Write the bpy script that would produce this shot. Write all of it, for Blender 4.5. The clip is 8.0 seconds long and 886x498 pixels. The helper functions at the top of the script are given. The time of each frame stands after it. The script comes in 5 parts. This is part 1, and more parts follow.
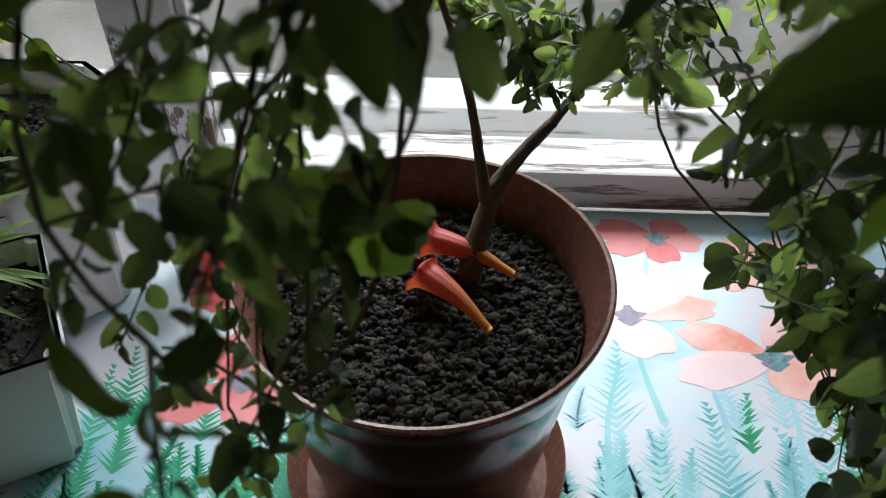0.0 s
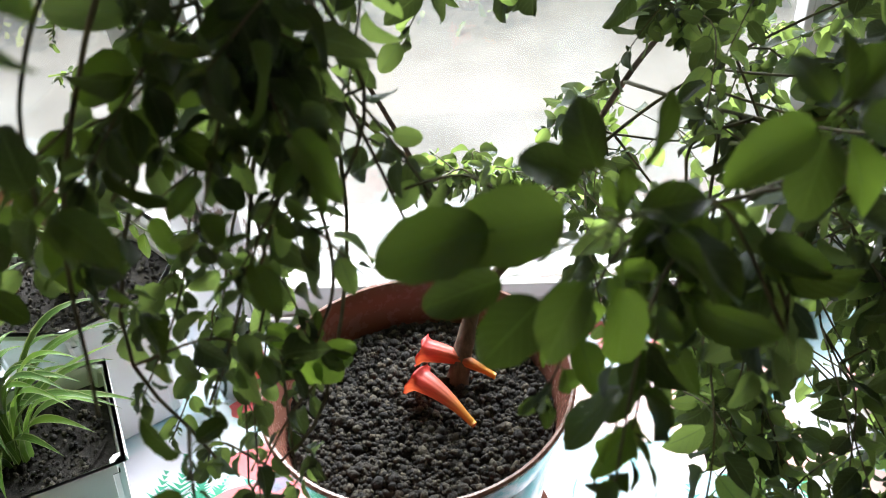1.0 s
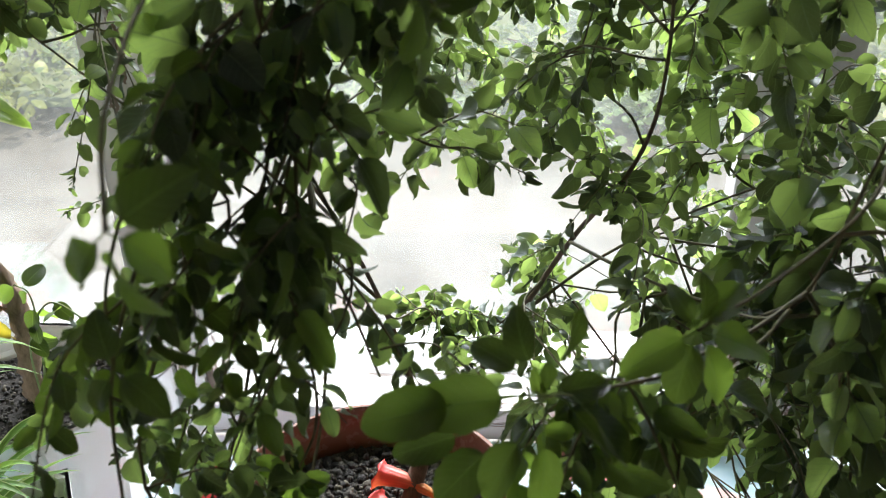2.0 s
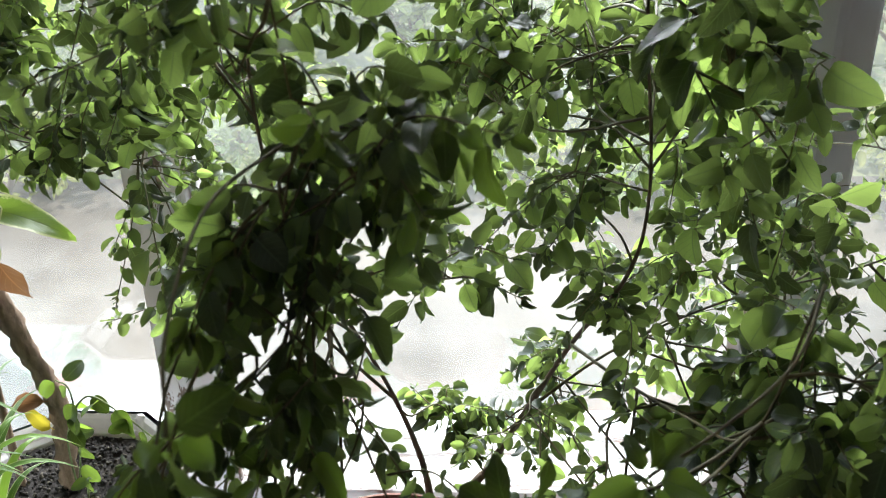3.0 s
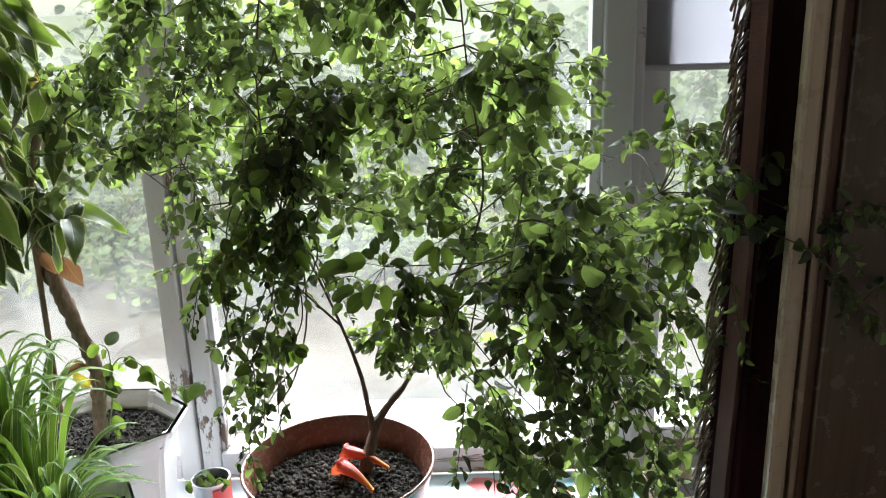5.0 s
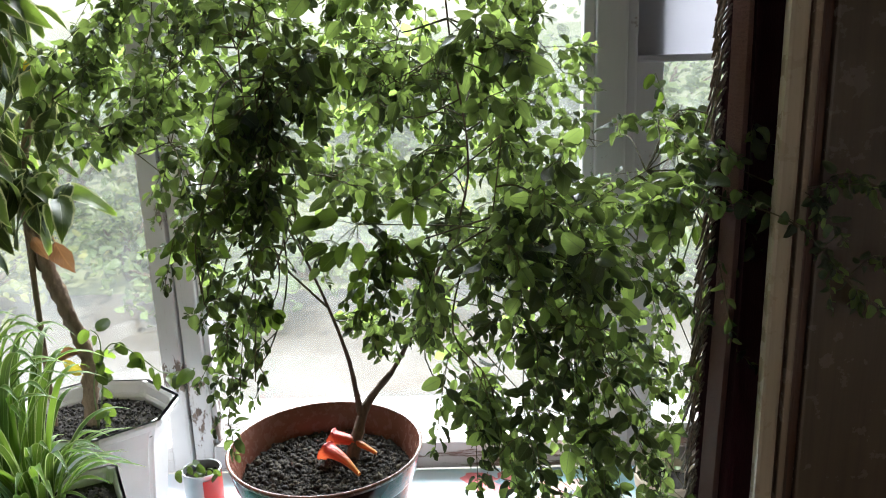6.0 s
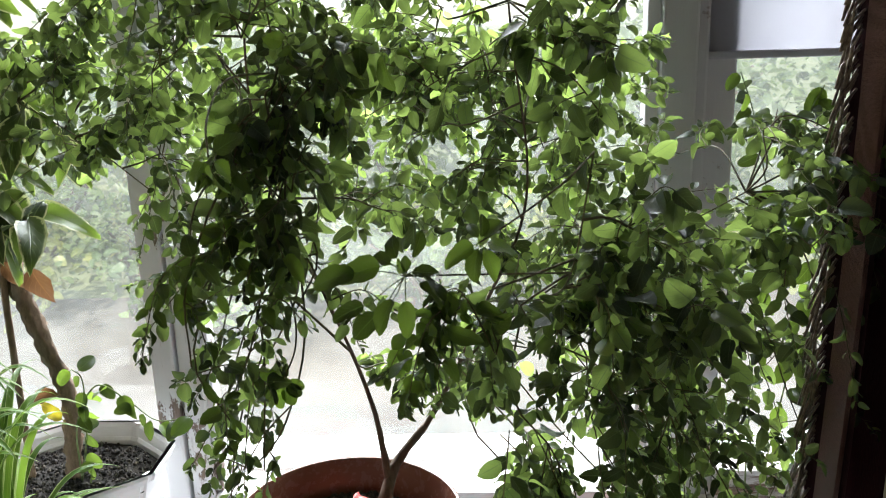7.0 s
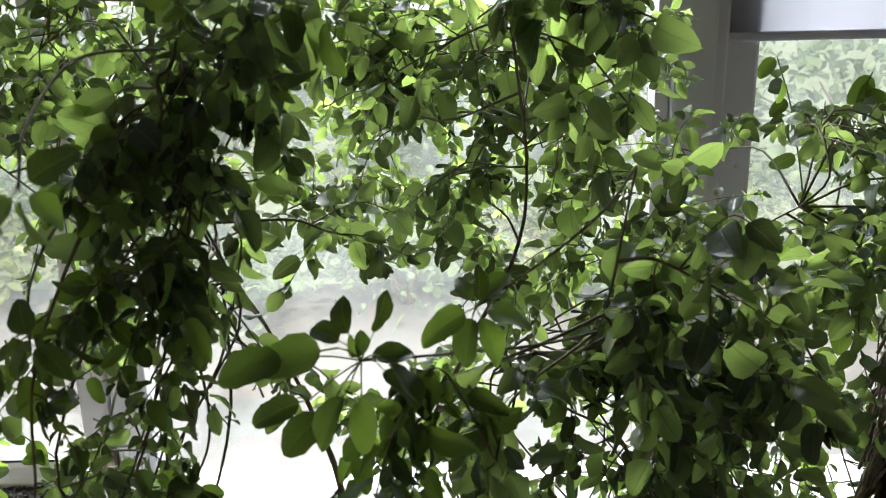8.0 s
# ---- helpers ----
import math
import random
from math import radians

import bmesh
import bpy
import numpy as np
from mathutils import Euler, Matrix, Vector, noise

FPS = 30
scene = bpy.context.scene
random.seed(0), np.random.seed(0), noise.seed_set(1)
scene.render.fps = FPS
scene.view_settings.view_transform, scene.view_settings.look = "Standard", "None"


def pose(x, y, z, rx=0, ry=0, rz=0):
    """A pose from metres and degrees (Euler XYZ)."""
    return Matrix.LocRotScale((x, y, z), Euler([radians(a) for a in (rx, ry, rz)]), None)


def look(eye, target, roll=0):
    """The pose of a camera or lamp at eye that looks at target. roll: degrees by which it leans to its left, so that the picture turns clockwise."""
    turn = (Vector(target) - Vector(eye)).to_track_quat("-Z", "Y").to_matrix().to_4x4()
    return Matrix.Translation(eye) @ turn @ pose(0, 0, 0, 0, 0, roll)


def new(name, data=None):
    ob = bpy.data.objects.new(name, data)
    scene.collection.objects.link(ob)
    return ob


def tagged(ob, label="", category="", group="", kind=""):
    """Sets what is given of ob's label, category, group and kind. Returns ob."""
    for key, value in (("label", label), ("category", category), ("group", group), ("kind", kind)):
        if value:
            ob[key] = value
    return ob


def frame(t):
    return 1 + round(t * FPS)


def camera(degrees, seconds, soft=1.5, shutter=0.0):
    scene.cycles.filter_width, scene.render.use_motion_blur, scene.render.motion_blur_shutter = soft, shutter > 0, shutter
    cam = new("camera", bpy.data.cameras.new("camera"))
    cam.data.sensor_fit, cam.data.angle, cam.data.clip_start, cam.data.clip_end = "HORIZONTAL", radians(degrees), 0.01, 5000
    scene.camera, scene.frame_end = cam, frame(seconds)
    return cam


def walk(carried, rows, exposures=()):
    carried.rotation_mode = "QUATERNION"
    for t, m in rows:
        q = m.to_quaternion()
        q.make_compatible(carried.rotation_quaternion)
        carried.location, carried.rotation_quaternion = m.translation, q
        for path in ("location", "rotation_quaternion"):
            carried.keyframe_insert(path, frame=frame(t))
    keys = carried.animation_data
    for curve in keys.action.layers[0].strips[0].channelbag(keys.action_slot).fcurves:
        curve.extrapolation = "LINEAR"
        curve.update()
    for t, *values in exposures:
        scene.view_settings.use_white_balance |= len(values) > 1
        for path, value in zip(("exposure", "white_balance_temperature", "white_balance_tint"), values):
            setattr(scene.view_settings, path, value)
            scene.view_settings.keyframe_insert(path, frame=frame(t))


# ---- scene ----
cam = camera(56.6, 8.0, soft=1.0)
PATH = [
    (0, (0.036, -0.315, 1.361), (-0.024, 1.134, -0.017), 0.2),
    (0.5, (0.063, -0.313, 1.377), (-0.088, 1.196, 0.073), -2.2),
    (1, (0.081, -0.39, 1.438), (-0.087, 1.214, 0.255), -5.0),
    (1.5, (0.085, -0.411, 1.462), (-0.07, 1.265, 0.38), -3.1),
    (2, (0.082, -0.43, 1.484), (0.016, 1.327, 0.53), -0.1),
    (2.2, (0.086, -0.433, 1.497), (-0.015, 1.32, 0.541), -1.2),
    (3.3, (0.094, -0.491, 1.537), (-0.035, 1.37, 0.815), -1.5),
    (3.5, (0.08, -0.538, 1.537), (-0.027, 1.348, 0.881), -2.3),
    (4, (0.055, -0.658, 1.551), (0.016, 1.248, 0.945), -3.3),
    (4.5, (0.108, -0.766, 1.546), (0.088, 1.146, 0.959), -2.6),
    (5, (0.153, -0.825, 1.53), (0.125, 1.09, 0.953), -1.9),
    (5.2, (0.159, -0.85, 1.519), (0.139, 1.07, 0.957), -1.9),
    (6.3, (0.182, -0.81, 1.478), (0.105, 1.121, 0.961), -1.8),
    (6.5, (0.173, -0.781, 1.476), (0.086, 1.15, 0.964), -1.7),
    (7, (0.138, -0.672, 1.474), (0.065, 1.257, 0.949), -1.8),
    (7.5, (0.115, -0.57, 1.473), (0.11, 1.355, 0.931), -1.6),
    (8, (0.133, -0.52, 1.463), (0.119, 1.399, 0.903), -1.3),
]
walk(cam, [(t, look(eye, target, roll)) for t, eye, target, roll in PATH],
     exposures=[(0, 0.25), (0.5, 1.1), (1.2, 1.85), (2.5, 1.8), (8, 1.8)])
cam.data.dof.use_dof = True
cam.data.dof.focus_distance = 0.7
cam.data.dof.aperture_fstop = 25.0

# ---------------------------------------------------------------- light
world = bpy.data.worlds.new("sky")
scene.world = world
world.use_nodes = True
wn = world.node_tree
sky = wn.nodes.new("ShaderNodeTexSky")
sky.sky_type, sky.sun_disc = "NISHITA", False
sky.sun_elevation, sky.sun_rotation = radians(48), radians(195)
wn.links.new(sky.outputs[0], wn.nodes["Background"].inputs[0])
wn.nodes["Background"].inputs[1].default_value = 0.07
sun = new("sun", bpy.data.lights.new("sun", "SUN"))
sun.data.energy, sun.data.angle, sun.data.color = 1.6, radians(0.5), (1.0, 0.95, 0.87)
sun.matrix_world = look((-1.0, -4.0, 4.6), (0, 0, 0))
# the open sky above the yard, as it shines in through the window
skylight = new("skylight", bpy.data.lights.new("skylight", "AREA"))
skylight.data.shape, skylight.data.size, skylight.data.size_y = "RECTANGLE", 5.0, 2.0
skylight.data.energy, skylight.data.color = 370.0, (0.93, 0.97, 1.0)
skylight.matrix_world = look((0.0, 3.4, 3.5), (0.0, -1.0, 0.9))

RNG = random.Random(11)
SILL = 0.8


# ---------------------------------------------------------------- materials
class Mat:
    """A small builder for node materials."""

    def __init__(self, name, rough=0.6, metal=0.0, spec=0.5):
        self.m = bpy.data.materials.new(name)
        self.m.use_nodes = True
        self.t = self.m.node_tree
        self.b = self.t.nodes["Principled BSDF"]
        self.b.inputs["Roughness"].default_value = rough
        self.b.inputs["Metallic"].default_value = metal
        self.b.inputs["Specular IOR Level"].default_value = spec
        self.co = self.t.nodes.new("ShaderNodeTexCoord")

    def put(self, value, socket):
        if isinstance(value, bpy.types.NodeSocket):
            self.t.links.new(value, socket)
        else:
            socket.default_value = value

    def noise(self, scale, detail=4.0, rough=0.6, stretch=(1, 1, 1), where="Object", warp=0.0):
        mp = self.t.nodes.new("ShaderNodeMapping")
        mp.inputs["Scale"].default_value = stretch
        self.t.links.new(self.co.outputs[where], mp.inputs[0])
        n = self.t.nodes.new("ShaderNodeTexNoise")
        n.inputs["Scale"].default_value, n.inputs["Detail"].default_value = scale, detail
        n.inputs["Roughness"].default_value, n.inputs["Distortion"].default_value = rough, warp
        self.t.links.new(mp.outputs[0], n.inputs["Vector"])
        return n.outputs[0]

    def ramp(self, fac, *stops):
        r = self.t.nodes.new("ShaderNodeValToRGB")
        e = r.color_ramp.elements
        while len(e) < len(stops):
            e.new(0.5)
        for k, (pos, col) in zip(e, stops):
            k.position = pos
            k.color = (*col, 1) if not isinstance(col, float) else (col, col, col, 1)
        self.put(fac, r.inputs[0])
        return r.outputs[0]

    def mix(self, fac, a, b, how="MIX"):
        n = self.t.nodes.new("ShaderNodeMix")
        n.data_type, n.blend_type = "RGBA", how
        self.put(fac, n.inputs[0])
        self.put((*a, 1) if isinstance(a, tuple) else a, n.inputs[6])
        self.put((*b, 1) if isinstance(b, tuple) else b, n.inputs[7])
        return n.outputs[2]

    def math(self, op, a, b=0.0):
        n = self.t.nodes.new("ShaderNodeMath")
        n.operation = op
        self.put(a, n.inputs[0])
        self.put(b, n.inputs[1])
        return n.outputs[0]

    def random_object(self):
        return self.t.nodes.new("ShaderNodeObjectInfo").outputs["Random"]

    def random_island(self):
        return self.t.nodes.new("ShaderNodeNewGeometry").outputs["Random Per Island"]

    def colour(self, c):
        self.put((*c, 1) if isinstance(c, tuple) else c, self.b.inputs["Base Color"])
        return self

    def bump(self, h, strength=0.3, distance=0.002):
        n = self.t.nodes.new("ShaderNodeBump")
        n.inputs["Strength"].default_value, n.inputs["Distance"].default_value = strength, distance
        self.put(h, n.inputs["Height"])
        self.t.links.new(n.outputs[0], self.b.inputs["Normal"])
        self.n = n.outputs[0]
        return self

    def rough(self, r):
        self.put(r, self.b.inputs["Roughness"])
        return self

    def thin(self, share, tint):
        """Lets light through a leaf or petal: share of the light that is scattered to the far side."""
        tr = self.t.nodes.new("ShaderNodeBsdfTranslucent")
        self.put((*tint, 1) if isinstance(tint, tuple) else tint, tr.inputs[0])
        mx = self.t.nodes.new("ShaderNodeMixShader")
        mx.inputs[0].default_value = share
        self.t.links.new(self.b.outputs[0], mx.inputs[1])
        self.t.links.new(tr.outputs[0], mx.inputs[2])
        self.t.links.new(mx.outputs[0], self.t.nodes["Material Output"].inputs[0])
        return self


def leaf_material(name, dark, light, lit, island, edge=None, rough=0.4, share=0.52, least=0.16, most=1.4):
    m = Mat(name, rough, 0, 0.6)
    rnd = m.random_island() if island else m.random_object()
    base = m.mix(rnd, dark, light)
    through_colour = m.mix(m.math("POWER", rnd, 2.0), tuple(c * least for c in lit), tuple(min(1.0, c * most) for c in lit))
    spots = m.ramp(m.noise(60, 3), (0.3, 0.75), (0.7, 1.0))
    base = m.mix(1.0, base, spots, "MULTIPLY")
    uv = m.t.nodes.new("ShaderNodeSeparateXYZ")
    m.t.links.new(m.co.outputs["UV"], uv.inputs[0])
    off = m.math("ABSOLUTE", m.math("SUBTRACT", uv.outputs[0], 0.5))
    rib = m.ramp(off, (0.0, 1.0), (0.035, 0.0))
    side = m.math("SINE", m.math("MULTIPLY", m.math("ADD", uv.outputs[1], m.math("MULTIPLY", off, -0.7)), 42.0))
    vein = m.ramp(side, (0.86, 0.0), (1.0, 1.0))
    veins = m.math("MAXIMUM", rib, m.math("MULTIPLY", vein, 0.35))
    base = m.mix(m.math("MULTIPLY", veins, 0.7), base, tuple(min(1, c * 1.9) for c in light))
    through_colour = m.mix(m.math("MULTIPLY", veins, 0.75), through_colour, tuple(c * 0.35 for c in lit))
    if edge:
        pale = m.ramp(m.math("ADD", off, m.math("MULTIPLY", m.noise(45, 2), 0.22)), (0.50, 0.0), (0.56, 1.0))
        base = m.mix(pale, base, edge)
        through_colour = m.mix(pale, through_colour, edge)
    m.colour(base)
    m.b.inputs["Sheen Weight"].default_value = 0.07
    m.b.inputs["Sheen Tint"].default_value = (0.8, 0.9, 0.85, 1)
    m.bump(m.math("MULTIPLY", veins, -1.0), 0.5, 0.0006)
    return m.thin(share, through_colour).m


leaf_stuff = leaf_material("leaf_mass", (0.016, 0.034, 0.03), (0.052, 0.085, 0.07), (0.4, 0.56, 0.13), True)
leaf_single = leaf_material("leaf_single", (0.016, 0.036, 0.018), (0.045, 0.08, 0.036), (0.3, 0.47, 0.055), False, share=0.54, least=0.2, most=0.9)
leaf_hibiscus = leaf_material("leaf_variegated", (0.03, 0.06, 0.02), (0.07, 0.11, 0.035), (0.17, 0.26, 0.035), False, edge=(0.4, 0.42, 0.2), share=0.4)
leaf_dry = leaf_material("leaf_dry", (0.2, 0.1, 0.045), (0.3, 0.15, 0.07), (0.42, 0.2, 0.08), False)
leaf_yellow = leaf_material("leaf_yellow", (0.5, 0.36, 0.04), (0.6, 0.45, 0.06), (0.8, 0.6, 0.05), False)
blade_material = leaf_material("grass_blade", (0.08, 0.2, 0.03), (0.16, 0.32, 0.05), (0.36, 0.58, 0.07), False, edge=(0.42, 0.5, 0.22))
hedge_lime = leaf_material("hedge_lime", (0.24, 0.3, 0.07), (0.46, 0.46, 0.18), (0.6, 0.62, 0.14), True)
hedge_leaf = leaf_material("hedge_leaf", (0.15, 0.22, 0.09), (0.3, 0.38, 0.18), (0.4, 0.5, 0.14), True)

m = Mat("bark", 0.85)
g = m.noise(220, 5, 0.7, (1, 1, 0.25))
m.colour(m.mix(m.noise(60, 3), m.ramp(g, (0.35, (0.045, 0.03, 0.022)), (0.7, (0.22, 0.155, 0.11))), (0.12, 0.085, 0.06)))
bark = m.bump(g, 0.8, 0.0012).m
m = Mat("pale_bark", 0.85)
g = m.noise(160, 5, 0.7, (1, 1, 0.4))
m.colour(m.mix(m.noise(50, 3), m.ramp(g, (0.35, (0.09, 0.058, 0.04)), (0.7, (0.38, 0.27, 0.19))), (0.22, 0.15, 0.1)))
pale_bark = m.bump(g, 1.0, 0.002).m
m = Mat("twig", 0.7)
m.colour(m.ramp(m.noise(90, 3), (0.3, (0.05, 0.045, 0.02)), (0.7, (0.13, 0.11, 0.05))))
twig_material = m.m
m = Mat("young_twig", 0.6)
m.colour(m.ramp(m.noise(90, 3), (0.3, (0.12, 0.17, 0.06)), (0.7, (0.22, 0.28, 0.12))))
young_twig = m.m

m = Mat("terracotta_plastic", 0.4, 0, 0.45)
m.colour(m.mix(m.ramp(m.noise(45, 5, 0.7), (0.62, 0.0), (0.82, 0.2)), m.ramp(m.noise(9, 3), (0.3, (0.15, 0.062, 0.044)), (0.7, (0.21, 0.092, 0.068))), (0.36, 0.23, 0.18)))
m.rough(m.ramp(m.noise(120, 3), (0.3, 0.2), (0.8, 0.35)))
terracotta = m.bump(m.noise(300, 2), 0.08, 0.0005).m

# same plastic as the rim, base colour darkened for the shade outside
m = Mat("shaded_pot_plastic", 0.1, 0, 0.28)
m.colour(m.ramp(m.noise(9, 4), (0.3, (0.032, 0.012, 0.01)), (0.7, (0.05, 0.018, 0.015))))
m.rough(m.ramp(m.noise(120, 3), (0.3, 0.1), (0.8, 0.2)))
shaded_pot_plastic = m.bump(m.noise(90, 3), 0.03, 0.0004).m
m = Mat("white_plastic", 0.35)
m.colour(m.mix(m.ramp(m.noise(14, 5, 0.7), (0.55, 0.0), (0.85, 0.5)), (0.8, 0.79, 0.8), (0.62, 0.58, 0.52)))
white_plastic = m.bump(m.noise(200, 2), 0.06, 0.0004).m

def soil_mat(name, a, b, c):
    m = Mat(name, 0.95, 0, 0.2)
    n = m.noise(160, 6, 0.75)
    m.colour(m.mix(m.ramp(m.noise(35, 3), (0.55, 0.0), (0.75, 0.6)), m.ramp(n, (0.3, a), (0.75, b)), c))
    return m.bump(n, 1.0, 0.003).m


soil_material = soil_mat("potting_soil", (0.008, 0.007, 0.007), (0.05, 0.045, 0.04), (0.06, 0.05, 0.035))
m = Mat("soil_crumb", 0.95, 0, 0.2)
n = m.noise(300, 5, 0.75)
crumb = m.mix(m.math("POWER", m.random_island(), 2.2), m.ramp(n, (0.3, (0.006, 0.006, 0.006)), (0.75, (0.05, 0.047, 0.046))), m.ramp(n, (0.3, (0.04, 0.036, 0.03)), (0.75, (0.145, 0.126, 0.094))))
m.colour(crumb)
crumb_material = m.bump(n, 1.0, 0.002).m

m = Mat("old_white_paint", 0.55)
grain = m.noise(18, 6, 0.7, (8, 8, 0.6))
worn = m.ramp(m.noise(14, 6, 0.72, (1.5, 1.5, 0.7)), (0.585, 0.0), (0.61, 1.0))
paint = m.mix(m.noise(4, 4), (0.70, 0.69, 0.70), (0.56, 0.54, 0.53))
paint = m.mix(m.ramp(grain, (0.62, 0.0), (0.68, 0.5)), paint, (0.3, 0.26, 0.23))
m.colour(m.mix(worn, paint, m.ramp(grain, (0.3, (0.09, 0.06, 0.045)), (0.7, (0.25, 0.18, 0.14)))))
m.bump(m.math("ADD", m.math("MULTIPLY", worn, -1.0), m.math("MULTIPLY", grain, 0.5)), 0.6, 0.0015)
old_paint = m.m
m = Mat("grey_paint", 0.5)
grain = m.noise(18, 6, 0.7, (8, 8, 0.6))
m.colour(m.mix(m.ramp(m.noise(30, 6, 0.7), (0.64, 0.0), (0.68, 0.8)), m.mix(m.noise(5, 4), (0.62, 0.62, 0.62), (0.5, 0.5, 0.5)), (0.3, 0.26, 0.23)))
grey_paint = m.bump(grain, 0.35, 0.001).m
m = Mat("old_paint_rail", 0.6)
grain = m.noise(18, 6, 0.7, (0.6, 8, 8))
worn = m.ramp(m.noise(34, 7, 0.75, (0.16, 1.6, 1.6)), (0.55, 0.0), (0.6, 1.0))
paint = m.mix(m.noise(4, 4), (0.68, 0.66, 0.67), (0.5, 0.48, 0.47))
m.colour(m.mix(worn, paint, m.ramp(grain, (0.3, (0.1, 0.06, 0.05)), (0.7, (0.33, 0.22, 0.18)))))
m.bump(m.math("ADD", m.math("MULTIPLY", worn, -1.0), m.math("MULTIPLY", grain, 0.5)), 0.7, 0.0015)
old_paint_rail = m.m

m = Mat("plaster", 0.9, 0, 0.3)
m.colour(m.ramp(m.noise(3, 6), (0.3, (0.74, 0.71, 0.66)), (0.7, (0.82, 0.79, 0.74))))
plaster = m.bump(m.noise(60, 5), 0.2, 0.002).m
m = Mat("floor_boards", 0.45)
m.colour(m.ramp(m.noise(5, 6, 0.7, (8, 0.6, 1)), (0.3, (0.34, 0.23, 0.13)), (0.7, (0.5, 0.36, 0.22))))
board = m.bump(m.noise(5, 6, 0.7, (8, 0.6, 1)), 0.2, 0.002).m

m = Mat("polished_wood", 0.24)
g = m.noise(7, 6, 0.65, (14, 14, 0.5), warp=0.6)
m.colour(m.mix(m.noise(2.5, 3), m.ramp(g, (0.3, (0.18, 0.135, 0.1)), (0.7, (0.32, 0.25, 0.19))), (0.25, 0.19, 0.145)))
m.rough(m.ramp(m.noise(40, 4), (0.3, 0.18), (0.8, 0.34)))
polished_wood = m.bump(g, 0.08, 0.0006).m
m = Mat("stile_wood", 0.3)
g = m.noise(7, 6, 0.65, (14, 14, 0.5), warp=0.6)
m.colour(m.mix(m.noise(2.5, 3), m.ramp(g, (0.3, (0.34, 0.28, 0.21)), (0.7, (0.5, 0.42, 0.33))), (0.42, 0.35, 0.27)))
m.rough(m.ramp(m.noise(40, 4), (0.3, 0.22), (0.8, 0.42)))
stile_wood = m.bump(g, 0.08, 0.0006).m
m = Mat("dark_polished_wood", 0.24)
g = m.noise(7, 6, 0.65, (14, 14, 0.5), warp=0.6)
m.colour(m.mix(m.noise(2.5, 3), m.ramp(g, (0.3, (0.05, 0.036, 0.028)), (0.7, (0.12, 0.09, 0.07))), (0.08, 0.06, 0.047)))
m.rough(m.ramp(m.noise(40, 4), (0.3, 0.18), (0.8, 0.34)))
panel_wood = m.bump(g, 0.08, 0.0006).m
m = Mat("dark_moulding", 0.28)
m.colour(m.ramp(m.noise(9, 5, 0.6, (10, 10, 0.5)), (0.3, (0.035, 0.012, 0.008)), (0.7, (0.1, 0.035, 0.02))))
dark_wood = m.m

m = Mat("maroon_velvet", 0.75, 0, 0.3)
w = m.noise(500, 2, 0.5, (1, 1, 0.35))
m.colour(m.mix(m.noise(14, 4), m.ramp(w, (0.3, (0.022, 0.005, 0.009)), (0.7, (0.05, 0.01, 0.016))), (0.034, 0.007, 0.012)))
m.b.inputs["Sheen Weight"].default_value = 0.1
m.b.inputs["Sheen Tint"].default_value = (0.5, 0.2, 0.2, 1)
velvet = m.bump(w, 0.6, 0.0015).m
m = Mat("braid", 0.42, 0, 0.6)
w = m.t.nodes.new("ShaderNodeTexWave")
w.wave_type, w.bands_direction = "BANDS", "Z"
w.inputs["Scale"].default_value, w.inputs["Distortion"].default_value = 420, 4.0
m.t.links.new(m.co.outputs["Object"], w.inputs[0])
# rib tops coloured pale pink, highlight of the braid included
m.colour(m.ramp(w.outputs[1], (0.3, (0.07, 0.016, 0.018)), (0.8, (0.56, 0.32, 0.28))))
braid = m.bump(w.outputs[1], 0.8, 0.002).m
m = Mat("fringe_cord", 0.45, 0, 0.5)
m.colour(m.ramp(m.noise(200, 2), (0.35, (0.07, 0.045, 0.035)), (0.7, (0.26, 0.2, 0.14))))
cord_material = m.m

m = Mat("blind_cloth", 0.8, 0, 0.3)
m.colour(m.mix(m.noise(6, 4), (0.5, 0.5, 0.53), (0.44, 0.44, 0.47)))
blind_cloth = m.bump(m.noise(700, 2), 0.2, 0.0006).thin(0.06, (0.5, 0.5, 0.54)).m

m = Mat("oilcloth", 0.34, 0, 0.2)
wash = m.ramp(m.noise(5.5, 4, 0.6, (1, 1.4, 1), warp=0.5), (0.4, (0.66, 0.65, 0.72)), (0.54, (0.56, 0.68, 0.74)), (0.68, (0.26, 0.55, 0.66)))
m.colour(wash)
oilcloth = m.bump(m.noise(18, 3), 0.12, 0.003).m


def print_mat(name, a, b, c, scale=40):
    m = Mat(name, 0.34, 0, 0.2)
    wash = m.mix(m.ramp(m.noise(scale * 0.4, 4), (0.42, 0.0), (0.7, 1.0)), m.ramp(m.noise(scale, 4, 0.7), (0.35, a), (0.65, b)), c)
    m.colour(m.mix(m.math("MULTIPLY", m.random_object(), 0.7), wash, c))
    return m.m


petal_coral = print_mat("print_coral", (0.74, 0.26, 0.2), (0.82, 0.46, 0.4), (0.84, 0.66, 0.64), 22)
petal_red = print_mat("print_red", (0.6, 0.035, 0.06), (0.74, 0.11, 0.12), (0.8, 0.36, 0.36), 22)
petal_pink = print_mat("print_pink", (0.76, 0.36, 0.36), (0.82, 0.56, 0.56), (0.8, 0.72, 0.76), 22)
print_teal = print_mat("print_teal", (0.04, 0.32, 0.36), (0.12, 0.45, 0.5), (0.34, 0.62, 0.68))
print_green = print_mat("print_green", (0.01, 0.24, 0.1), (0.03, 0.36, 0.18), (0.12, 0.46, 0.32))
print_blue = print_mat("print_blue", (0.16, 0.44, 0.58), (0.3, 0.58, 0.68), (0.45, 0.68, 0.74))
